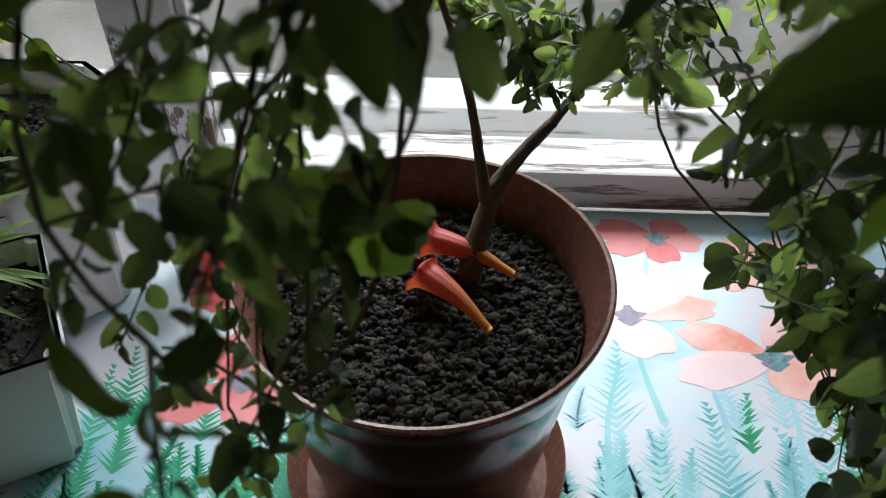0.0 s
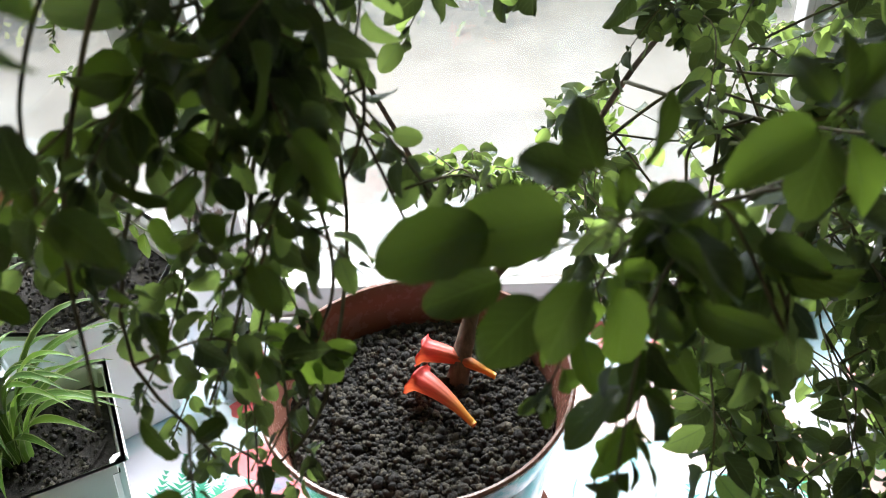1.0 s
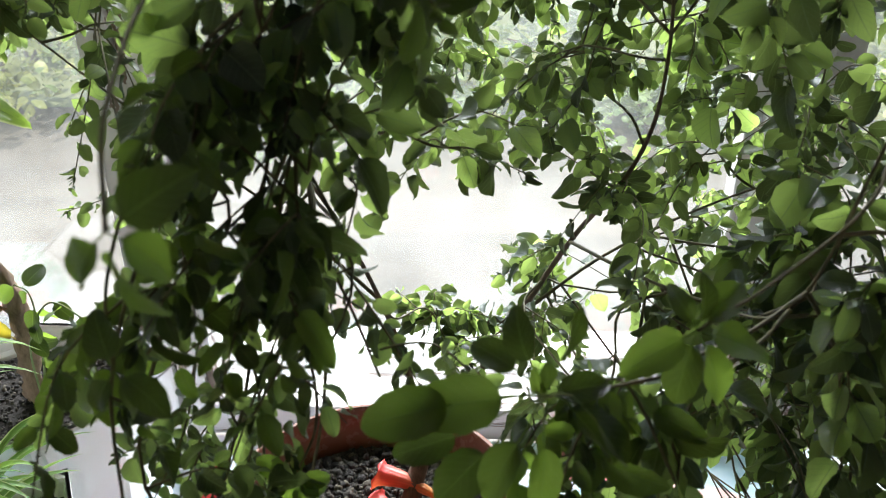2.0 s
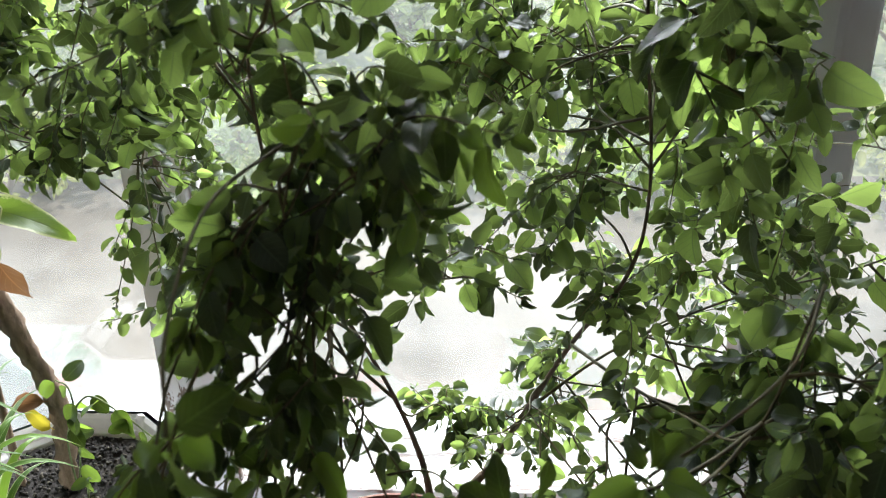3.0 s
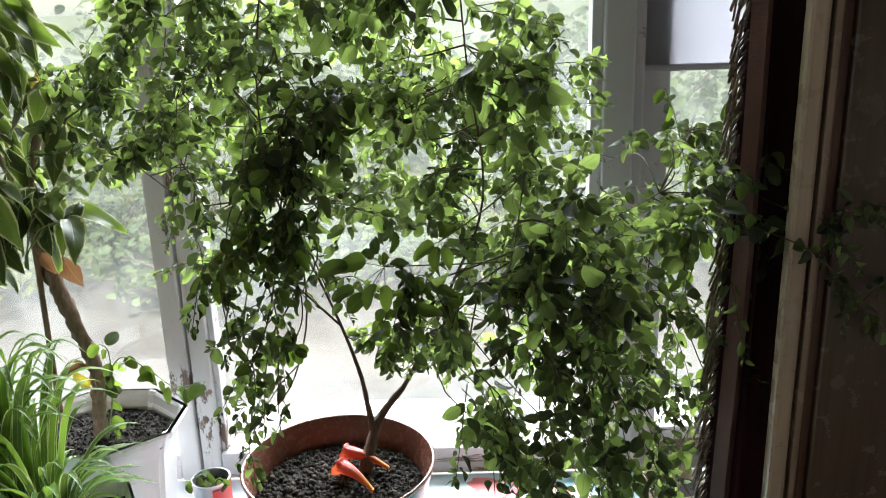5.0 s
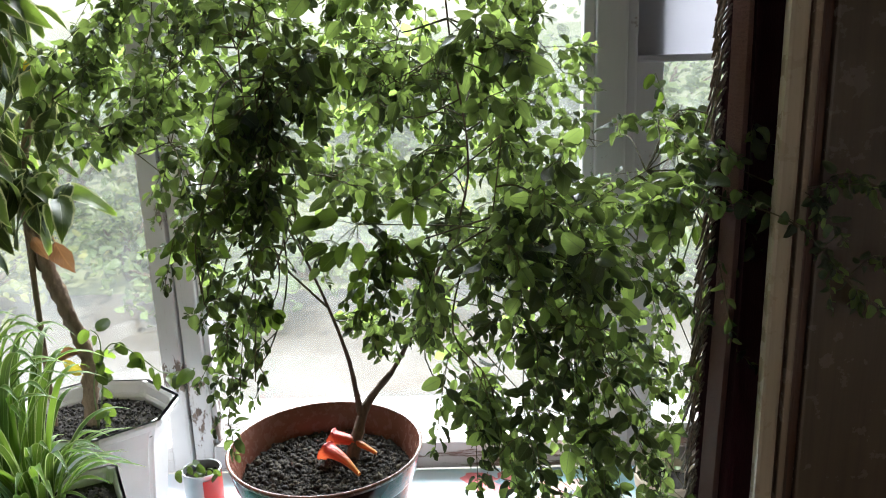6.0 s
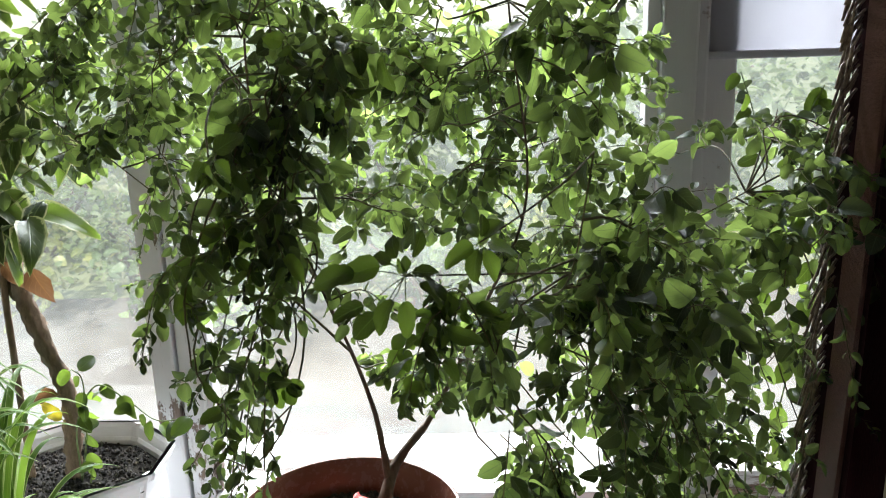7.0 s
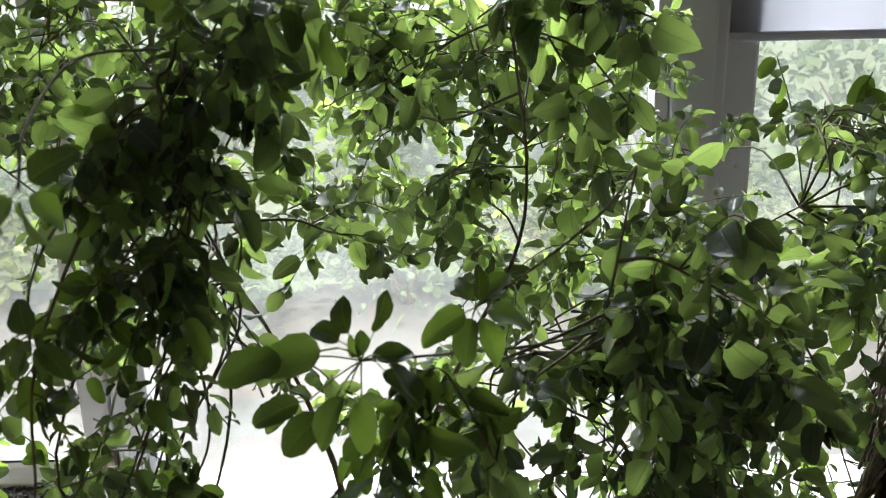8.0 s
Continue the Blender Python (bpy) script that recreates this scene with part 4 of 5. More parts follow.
clump((0.395, 0.000, 1.384), (0.060, 0.084, 0.053), 9, 0.0210)
clump((0.452, -0.000, 1.324), (0.058, 0.084, 0.064), 11, 0.0210)
clump((0.399, -0.050, 1.300), (0.057, 0.084, 0.052), 11, 0.0220)
clump((0.472, 0.030, 1.213), (0.055, 0.084, 0.059), 8, 0.0200)
clump((0.407, 0.030, 1.173), (0.065, 0.084, 0.061), 8, 0.0190)
clump((0.487, 0.050, 1.128), (0.047, 0.072, 0.062), 8, 0.0180)
clump((0.471, 0.060, 1.043), (0.048, 0.072, 0.065), 8, 0.0170)
clump((0.518, -0.080, 1.324), (0.031, 0.060, 0.042), 5, 0.0170)
clump((0.530, -0.100, 1.245), (0.038, 0.048, 0.034), 5, 0.0150)
clump((0.495, 0.210, 1.427), (0.035, 0.048, 0.040), 4, 0.0200)
clump((0.521, 0.200, 1.346), (0.061, 0.060, 0.052), 5, 0.0200)
clump((0.439, 0.150, 1.385), (0.039, 0.060, 0.040), 5, 0.0200)
clump((0.157, 0.100, 1.427), (0.068, 0.084, 0.059), 12, 0.0210)
clump((0.208, 0.120, 1.357), (0.069, 0.084, 0.060), 12, 0.0210)
clump((0.134, 0.080, 1.341), (0.058, 0.072, 0.049), 9, 0.0210)
clump((0.233, 0.100, 1.289), (0.060, 0.084, 0.051), 8, 0.0200)
clump((0.175, 0.050, 1.269), (0.066, 0.084, 0.040), 8, 0.0200)
clump((0.283, 0.050, 1.328), (0.056, 0.084, 0.059), 8, 0.0210)
clump((0.173, 0.050, 1.502), (0.062, 0.084, 0.053), 9, 0.0220)
clump((0.229, 0.150, 1.436), (0.070, 0.072, 0.049), 8, 0.0200)
clump((0.100, 0.050, 1.155), (0.051, 0.060, 0.031), 4, 0.0150)
clump((0.321, 0.120, 1.236), (0.070, 0.072, 0.052), 8, 0.0180)
clump((0.089, 0.000, 1.230), (0.038, 0.060, 0.039), 4, 0.0190)
clump((-0.023, 0.030, 1.584), (0.062, 0.084, 0.052), 10, 0.0220)
clump((0.059, 0.030, 1.569), (0.062, 0.084, 0.052), 10, 0.0220)
clump((0.140, 0.000, 1.567), (0.060, 0.084, 0.049), 9, 0.0250)
clump((0.208, 0.050, 1.566), (0.053, 0.072, 0.052), 8, 0.0210)
clump((0.290, 0.000, 1.551), (0.059, 0.072, 0.042), 8, 0.0210)
clump((0.356, 0.080, 1.530), (0.035, 0.060, 0.053), 5, 0.0200)
clump((0.391, 0.150, 1.510), (0.023, 0.048, 0.077), 5, 0.0190)
clump((-0.082, 0.000, 1.551), (0.053, 0.084, 0.060), 10, 0.0190)
clump((-0.168, 0.040, 1.502), (0.068, 0.084, 0.065), 12, 0.0170)
clump((-0.126, 0.020, 1.443), (0.066, 0.084, 0.056), 12, 0.0170)
clump((-0.225, 0.050, 1.440), (0.070, 0.072, 0.058), 10, 0.0170)
clump((-0.125, 0.020, 1.370), (0.057, 0.072, 0.059), 10, 0.0180)
clump((-0.212, 0.060, 1.376), (0.061, 0.072, 0.049), 8, 0.0170)
clump((0.094, 0.000, 1.526), (0.053, 0.072, 0.051), 9, 0.0210)
clump((0.105, -0.020, 1.428), (0.044, 0.072, 0.053), 8, 0.0210)
clump((0.084, -0.100, 1.300), (0.034, 0.060, 0.035), 6, 0.0210)
clump((-0.035, 0.200, 1.568), (0.074, 0.060, 0.061), 5, 0.0210)
clump((0.065, 0.200, 1.573), (0.071, 0.060, 0.060), 5, 0.0210)
clump((0.016, 0.200, 1.467), (0.075, 0.060, 0.062), 5, 0.0210)
clump((-0.089, 0.200, 1.394), (0.077, 0.060, 0.065), 5, 0.0210)
clump((0.142, 0.200, 1.549), (0.072, 0.060, 0.060), 5, 0.0210)
clump((0.233, 0.200, 1.509), (0.071, 0.060, 0.061), 5, 0.0210)
clump((0.305, 0.200, 1.423), (0.071, 0.060, 0.062), 5, 0.0210)
clump((0.346, 0.200, 1.330), (0.073, 0.060, 0.065), 5, 0.0210)
clump((0.082, 0.200, 1.461), (0.074, 0.060, 0.064), 5, 0.0210)
clump((0.170, 0.200, 1.371), (0.074, 0.060, 0.065), 5, 0.0210)
clump((0.268, 0.200, 1.362), (0.073, 0.060, 0.065), 5, 0.0210)
clump((0.308, 0.200, 1.257), (0.074, 0.060, 0.066), 5, 0.0210)
clump((0.204, 0.200, 1.214), (0.075, 0.060, 0.070), 5, 0.0210)
clump((0.084, 0.200, 1.353), (0.077, 0.060, 0.065), 5, 0.0210)
clump((0.365, 0.200, 1.252), (0.074, 0.060, 0.066), 5, 0.0210)
clump((0.268, 0.200, 1.173), (0.075, 0.060, 0.070), 5, 0.0210)
clump((0.346, 0.200, 1.095), (0.077, 0.060, 0.071), 5, 0.0210)
clump((0.409, 0.200, 1.017), (0.077, 0.060, 0.074), 5, 0.0210)
clump((0.227, 0.200, 1.104), (0.078, 0.060, 0.073), 5, 0.0210)
clump((0.340, 0.200, 1.467), (0.071, 0.060, 0.061), 5, 0.0210)
clump((-0.137, 0.200, 1.466), (0.077, 0.060, 0.064), 5, 0.0210)
clump((0.181, 0.200, 1.467), (0.073, 0.060, 0.062), 5, 0.0210)

clump((0.020, -0.190, 1.425), (0.034, 0.035, 0.034), 5, 0.0180)
clump((0.030, -0.210, 1.370), (0.034, 0.035, 0.034), 5, 0.0180)
clump((0.000, -0.200, 1.360), (0.034, 0.035, 0.034), 5, 0.0180)
clump((0.000, -0.190, 1.410), (0.034, 0.035, 0.034), 5, 0.0180)
clump((0.010, -0.210, 1.300), (0.034, 0.035, 0.034), 3, 0.0145)
clump((0.030, -0.200, 1.270), (0.034, 0.035, 0.034), 3, 0.0145)
clump((-0.018, -0.210, 1.245), (0.034, 0.035, 0.034), 3, 0.0145)
clump((-0.008, -0.200, 1.200), (0.034, 0.035, 0.034), 3, 0.0145)
clump((0.055, -0.200, 1.440), (0.034, 0.035, 0.034), 5, 0.0180)
clump((0.200, -0.080, 1.450), (0.035, 0.04, 0.032), 6, 0.0240)
clump((0.230, -0.090, 1.410), (0.035, 0.04, 0.032), 6, 0.0240)
clump((0.245, -0.070, 1.455), (0.035, 0.04, 0.032), 6, 0.0240)

clump((0.240, -0.100, 0.990), (0.045, 0.050, 0.045), 9, 0.020)
clump((0.310, -0.080, 0.960), (0.050, 0.050, 0.045), 9, 0.020)
clump((0.210, -0.110, 1.050), (0.035, 0.040, 0.035), 7, 0.021)
clump((0.370, -0.060, 0.930), (0.050, 0.050, 0.040), 8, 0.019)
clump((0.300, -0.100, 1.060), (0.045, 0.050, 0.045), 8, 0.021)
clump((0.030, 0.180, 1.385), (0.050, 0.050, 0.050), 8, 0.021)
clump((0.090, 0.200, 1.360), (0.050, 0.050, 0.050), 8, 0.021)
clump((-0.010, 0.170, 1.310), (0.050, 0.050, 0.040), 7, 0.020)
clump((0.060, 0.190, 1.430), (0.050, 0.050, 0.050), 8, 0.021)
clump((0.130, 0.200, 1.420), (0.050, 0.050, 0.050), 8, 0.021)
clump((0.050, 0.180, 1.300), (0.045, 0.050, 0.040), 7, 0.020)
clump((0.120, 0.180, 1.280), (0.045, 0.050, 0.040), 7, 0.020)
clump((0.215, -0.190, 1.300), (0.040, 0.035, 0.035), 4, 0.022)
clump((0.265, -0.160, 1.330), (0.040, 0.040, 0.035), 5, 0.022)
clump((0.300, -0.150, 1.270), (0.040, 0.040, 0.035), 5, 0.022)


def lone_spray(route, leaves):
    """A twig along a route with single long-stalked leaves at its end: (offset, direction, facing, size) each."""
    tube("branch", route, 0.0007, 0.0005, twig_material, shrub, 6)
    c = Vector(route[-1])
    for k, (off, d, up, size) in enumerate(leaves):
        p = c + Vector(off)
        if p != c:
            tube("leaf_stalk", [c, c.lerp(p, 0.5) + Vector((0, 0, 0.001)), p], 0.00035, 0.0003, young_twig, shrub, 5)
        LEAVES.append((k % 9, aim(p, Vector(d), Vector(up), size), p - Vector((0, 1, 0))))


O = (0, 0, 0)
lone_spray([(0.2, -0.17, 1.32), (0.165, -0.222, 1.336), (0.125, -0.248, 1.344), (0.102, -0.258, 1.347)], [
    ((-0.006, -0.012, 0.010), (-1, -0.1, -0.12), (0.1, -0.75, 0.6), 0.029),
    ((-0.020, -0.010, 0.006), (-1, -0.25, -0.08), (-0.2, -0.7, 0.65), 0.027),
    ((-0.019, 0.004, -0.016), (-1, -0.17, -0.27), (0.1, -0.7, 0.7), 0.0235),
    ((-0.012, 0.002, -0.018), (-0.7, -0.45, -0.5), (-0.1, -0.7, 0.7), 0.023),
    ((-0.004, -0.003, -0.008), (-0.5, -0.4, -0.65), (-0.4, -0.7, 0.5), 0.024),
    ((0.0, -0.004, -0.008), (0.05, -0.45, -0.85), (0.1, -0.8, 0.5), 0.023),
    ((0.007, -0.003, 0.003), (0.55, -0.4, -0.45), (0.7, -0.2, 0.6), 0.022),
    ((0.005, -0.001, 0.0), (0.75, -0.3, -0.75), (0.8, -0.4, 0.3), 0.022),
    ((0.003, 0.002, 0.006), (0.35, 0.3, 0.8), (0.8, -0.5, 0.2), 0.019),
    ((-0.003, 0.002, 0.006), (-0.35, 0.4, 0.7), (-0.3, -0.9, 0.2), 0.018),
    ((-0.005, 0.002, 0.005), (-0.8, 0.5, 0.3), (-0.2, -0.5, 0.8), 0.018),
    (O, (0.9, 0.2, 0.15), (0.1, -0.6, 0.8), 0.019), (O, (0.1, -0.1, 0.9), (0.6, -0.7, 0.2), 0.011), (O, (-0.3, -0.3, 0.7), (-0.3, -0.8, 0.3), 0.01)])
lone_spray([(0.21, -0.19, 1.40), (0.19, -0.225, 1.39), (0.165, -0.24, 1.375), (0.142, -0.248, 1.362)], [
    (O, (-0.8, -0.3, -0.3), (-0.1, -0.7, 0.7), 0.022), (O, (-0.3, -0.4, -0.85), (-0.4, -0.7, 0.5), 0.021), (O, (0.4, -0.4, -0.7), (0.4, -0.6, 0.6), 0.022),
    (O, (0.9, -0.1, -0.2), (0.3, -0.3, 0.9), 0.021), (O, (0.2, 0.2, 0.8), (0.5, -0.8, 0.2), 0.015), (O, (-0.4, 0.4, 0.6), (-0.2, -0.7, 0.6), 0.014), (O, (0.6, 0.4, 0.5), (0.2, -0.2, 0.9), 0.018)])
lone_spray([(0.0, -0.18, 1.40), (-0.012, -0.22, 1.39), (-0.012, -0.25, 1.375), (-0.006, -0.268, 1.36)], [
    (O, (0.9, -0.3, -0.45), (0.2, -0.4, 0.9), 0.017), (O, (0.4, -0.1, -0.8), (0.9, -0.2, 0.3), 0.014), (O, (-0.5, -0.1, -0.7), (-0.2, -0.8, 0.4), 0.016), (O, (-0.3, 0.3, 0.7), (0, -0.8, 0.4), 0.016)])
lone_spray([(0.02, -0.18, 1.45), (0.012, -0.24, 1.45), (0.014, -0.285, 1.435), (0.02, -0.308, 1.42)], [
    (O, (0.1, -0.1, -1.0), (-0.9, -0.4, 0.1), 0.018), (O, (0.6, 0.3, -0.65), (0.8, -0.4, 0.4), 0.016), (O, (-0.6, 0.1, -0.6), (-0.3, -0.8, 0.4), 0.018), (O, (0.7, 0.2, 0.5), (0.1, -0.7, 0.6), 0.018)])
lone_spray([(0.01, -0.17, 1.33), (0.026, -0.195, 1.31), (0.027, -0.2, 1.285), (0.018, -0.203, 1.263)], [
    (O, (0.9, 0.2, -0.35), (0.1, -0.8, 0.5), 0.015), (O, (0.75, 0.1, -0.75), (0.1, -0.9, 0.4), 0.016), (O, (-0.25, -0.1, -1.0), (-0.1, -0.9, 0.4), 0.02),
    (O, (0.4, -0.1, -0.9), (0.3, -0.8, 0.4), 0.017), (O, (-0.6, -0.1, -0.5), (-0.3, -0.7, 0.5), 0.018), (O, (0.2, 0.2, 0.8), (0.2, -0.9, 0.2), 0.011), (O, (-0.7, 0.1, 0.3), (0.0, -0.8, 0.5), 0.016)])

# the leaves nearest to the open side stand singly, the rest of the crown is one mass
LEAVES.sort(key=lambda q: q[2].y + 0.3 * abs(q[2].z - 1.4))
for kind, mat, place in LEAVES[:300]:
    ob = new("leaf", single_meshes[kind])
    ob.matrix_basis = mat
    attach(ob, shrub)
crown = join_copies("foliage", mass_meshes, [(mass_meshes[k], mat) for k, mat, p in LEAVES[300:]], leaf_stuff)
tagged(attach(new("bud_growth", join_copies("bud_growth", TUFT, [(TUFT[k], mat) for k, mat in BUDS], leaf_stuff)), shrub), "tiny pale unfolding leaves at the twig ends", kind="stuff")
tagged(attach(new("foliage", crown), shrub), "dense small round leaves lit from behind", kind="stuff")

# ---------------------------------------------------------------- white pot with the variegated hibiscus
WP = Vector((-0.358, 0.222, SILL))
wpot = thing("plant_pot", tuple(WP), "large white octagonal plastic pot with dark soil", "flower pot")
H = 0.975 - SILL
bm = lathe([(0.0001, 0.0), (0.082, 0.0), (0.086, 0.004), (0.101, H - 0.022), (0.104, H - 0.018), (0.1155, H - 0.012), (0.119, H - 0.004), (0.118, H), (0.112, H), (0.108, H - 0.005), (0.097, H - 0.05)], 8, (1.04, 0.9), math.pi / 8)
bmesh.ops.bevel(bm, geom=[e for e in bm.edges if abs(e.verts[0].co.z - e.verts[1].co.z) > 0.002 and e.is_manifold], offset=0.006, segments=3, affect="EDGES")
bmesh.ops.translate(bm, vec=WP, verts=bm.verts)
part("body", bm, white_plastic, wpot)


def flat_soil(level):
    return lambda x, y: level + 0.004 * noise.noise(Vector((x * 60, y * 60, 1))) + 0.003 * noise.noise(Vector((x * 200, y * 200, 2)))


bm = lathe([(0.0001, H - 0.028), (0.1005, H - 0.028)], 8, (1.04, 0.9), math.pi / 8)
bmesh.ops.translate(bm, vec=WP, verts=bm.verts)
part("soil_bed", bm, soil_material, wpot)
soil_disc("soil", (WP.x, WP.y), 0.089, (1.04, 0.9), flat_soil(0.951), soil_material, wpot, 24, 60)
pebble_set("crumb_layer", 1100, 0.088, (1.04, 0.9), flat_soil(0.952), 0.0019, 14, wpot, (WP.x, WP.y), crumb_material)

hib = thing("hibiscus", (-0.357, 0.22, 0.95), "small tree with a crooked bare trunk and variegated pale-edged leaves", "house plant")
tube("trunk", [(-0.357, 0.22, 0.945), (-0.355, 0.22, 0.99), (-0.350, 0.22, 1.045), (-0.366, 0.22, 1.115), (-0.383, 0.22, 1.175), (-0.389, 0.22, 1.23), (-0.385, 0.21, 1.29)], 0.0098, 0.0088, pale_bark, hib, 14, 0.8, "brown knobbly trunk")
tube("stem", [(-0.387, 0.22, 1.20), (-0.400, 0.215, 1.26), (-0.385, 0.20, 1.33), (-0.362, 0.2, 1.40), (-0.376, 0.2, 1.47), (-0.385, 0.2, 1.56)], 0.0075, 0.004, pale_bark, hib, 10, 0.3)
tube("stem", [(-0.384, 0.22, 1.18), (-0.402, 0.225, 1.20), (-0.412, 0.22, 1.30), (-0.44, 0.2, 1.42)], 0.007, 0.003, pale_bark, hib, 10, 0.3)
tube("branch", [(-0.374, 0.2, 1.38), (-0.34, 0.17, 1.42), (-0.31, 0.13, 1.44)], 0.0025, 0.0012, young_twig, hib, 6)
tube("branch", [(-0.372, 0.2, 1.44), (-0.345, 0.15, 1.50), (-0.33, 0.1, 1.54)], 0.0025, 0.0012, young_twig, hib, 6)
tube("branch", [(-0.386, 0.21, 1.28), (-0.37, 0.15, 1.31), (-0.345, 0.1, 1.33)], 0.0025, 0.0012, young_twig, hib, 6)
tube("branch", [(-0.40, 0.21, 1.27), (-0.40, 0.15, 1.29), (-0.39, 0.08, 1.28)], 0.0025, 0.0012, young_twig, hib, 6)
hib_leaves = [leaf_mesh("leaf", leaf_hibiscus, 0.19, 0.3, 0.4, 0.05, 0.03, 40 + s, 0.16, 2.0, True) for s in range(6)]
rg = random.Random(77)
tips = [((-0.31, 0.13, 1.44), 5), ((-0.33, 0.1, 1.54), 6), ((-0.345, 0.1, 1.33), 7), ((-0.39, 0.08, 1.28), 7), ((-0.376, 0.2, 1.47), 6), ((-0.385, 0.2, 1.55), 6), ((-0.44, 0.2, 1.42), 7), ((-0.395, 0.19, 1.36), 4), ((-0.42, 0.16, 1.33), 5), ((-0.41, 0.1, 1.45), 6), ((-0.37, 0.06, 1.56), 5), ((-0.3, 0.09, 1.31), 5), ((-0.29, 0.11, 1.4), 5), ((-0.31, 0.04, 1.5), 6), ((-0.36, 0.05, 1.36), 6), ((-0.4, 0.03, 1.45), 6), ((-0.34, 0.02, 1.6), 5)]
for (x, y, z), count in tips:
    for k in range(int(count * 2.5)):
        a = rg.uniform(0, 2 * math.pi)
        d = Vector((math.cos(a), math.sin(a) * 0.8 - 0.15, rg.uniform(-1.5, -0.1)))
        s = rg.uniform(0.05, 0.082)
        p = Vector((x, y, z)) + Vector((rg.gauss(0, 0.012), rg.gauss(0, 0.012), rg.gauss(0, 0.014)))
        if (p + d.normalized() * s).y > 0.335:
            d.y = -abs(d.y)
        ob = new("leaf", hib_leaves[rg.randrange(6)])
        ob.matrix_basis = aim(p, d, Vector((rg.gauss(0, 0.4), rg.gauss(-0.4, 0.4), 1)), s)
        attach(ob, hib)
for p, d, s, me in (((-0.362, 0.2, 1.235), (0.35, -0.1, -1.0), 0.058, leaf_dry), ((-0.385, 0.19, 1.24), (0.35, -0.2, -0.5), 0.036, leaf_dry), ((-0.4, 0.18, 1.345), (-0.6, -0.2, -0.25), 0.06, leaf_dry), ((-0.35, 0.21, 1.065), (-0.9, -0.2, 0.05), 0.045, leaf_dry), ((-0.33, 0.15, 1.47), (0.2, -0.1, -1), 0.04, leaf_yellow), ((-0.354, 0.21, 1.03), (-0.35, -0.2, 0.5), 0.035, leaf_yellow), ((-0.41, 0.17, 1.36), (-0.3, -0.2, -0.6), 0.05, leaf_yellow)):
    ob = new("leaf", leaf_mesh("leaf", me, 0.22, 0.5, 0.5, 0.08, 0.05, int(s * 1000), 0.16, 2.0, True))
    ob.matrix_basis = aim(Vector(p), Vector(d), Vector((0, -0.6, 0.5)), s)
    tagged(attach(ob, hib), "withered leaf" if me is leaf_dry else "yellowing leaf")
stake = thing("plant_stake", (-0.409, 0.215, 0.945), "thin brown wooden stake stuck in the soil", "stake")
tube("rod", [(-0.409, 0.215, 0.93), (-0.407, 0.215, 1.05), (-0.403, 0.215, 1.2), (-0.40, 0.215, 1.3)], 0.0042, 0.004, pale_bark, stake, 8, 0.1)

# young sprig in the white pot, trailing to the side
sprig = thing("trailing_plant", (-0.335, 0.235, 0.95), "thin trailing plant with pale green leaves growing in the white pot", "house plant")
small_leaves = [leaf_mesh("leaf", leaf_single, 0.3, 0.2, 0.2, 0.03, 0.0, 60 + s) for s in range(4)]


def trail(points, count, size, parent, seed):
    rg = random.Random(seed)
    line = curve(points, 10)
    tube("stalk", points, 0.0012, 0.0006, young_twig, parent, 5)
    for k in range(count):
        i = int((0.2 + 0.8 * k / max(1, count - 1)) * (len(line) - 1))
        d = Vector((rg.gauss(0, 0.5), rg.gauss(-0.2, 0.5), rg.uniform(-1.0, 0.1)))
        ob = new("leaf", rg.choice(small_leaves))
        ob.matrix_basis = aim(line[i], d, Vector((rg.gauss(0, 0.4), -0.8, 0.5)), size * rg.uniform(0.7, 1.2))
        attach(ob, parent)


trail([(-0.345, 0.21, 0.95), (-0.335, 0.2, 1.03), (-0.30, 0.19, 1.085), (-0.26, 0.18, 1.07), (-0.225, 0.17, 1.05), (-0.18, 0.16, 1.06)], 15, 0.028, sprig, 1)
trail([(-0.345, 0.21, 0.95), (-0.325, 0.2, 1.02), (-0.315, 0.19, 1.09), (-0.32, 0.18, 1.11)], 7, 0.024, sprig, 2)
trail([(-0.33, 0.2, 0.95), (-0.322, 0.195, 0.98), (-0.315, 0.19, 0.985)], 3, 0.022, sprig, 3)

# ---------------------------------------------------------------- small white pot with the grassy plant
SP = Vector((-0.318, 0.045, SILL))
spot = thing("plant_pot", tuple(SP), "small white square plastic pot with dark soil", "flower pot")
HS = 0.937 - SILL
bm = lathe([(0.0001, 0.0), (0.062, 0.0), (0.065, 0.004), (0.088, HS - 0.012), (0.094, HS - 0.010), (0.095, HS), (0.090, HS), (0.087, HS - 0.006), (0.08, HS - 0.03)], 4, (1, 1), math.pi / 4 + 0.5)
bmesh.ops.bevel(bm, geom=[e for e in bm.edges if abs(e.verts[0].co.z - e.verts[1].co.z) > 0.002 and e.is_manifold], offset=0.008, segments=3, affect="EDGES")
bmesh.ops.translate(bm, vec=SP, verts=bm.verts)
part("body", bm, white_plastic, spot)
bm = lathe([(0.0001, HS - 0.018), (0.083, HS - 0.018)], 4, (1, 1), math.pi / 4 + 0.5)
bmesh.ops.translate(bm, vec=SP, verts=bm.verts)
part("soil_bed", bm, soil_material, spot)
soil_disc("soil", (SP.x, SP.y), 0.057, (1, 1), flat_soil(0.921), soil_material, spot, 16, 40)
pebble_set("crumb_layer", 400, 0.056, (1, 1), flat_soil(0.922), 0.0018, 24, spot, (SP.x, SP.y), crumb_material)
grass = thing("spider_plant", (-0.33, 0.04, 0.92), "grassy plant with long arching striped green blades", "house plant")


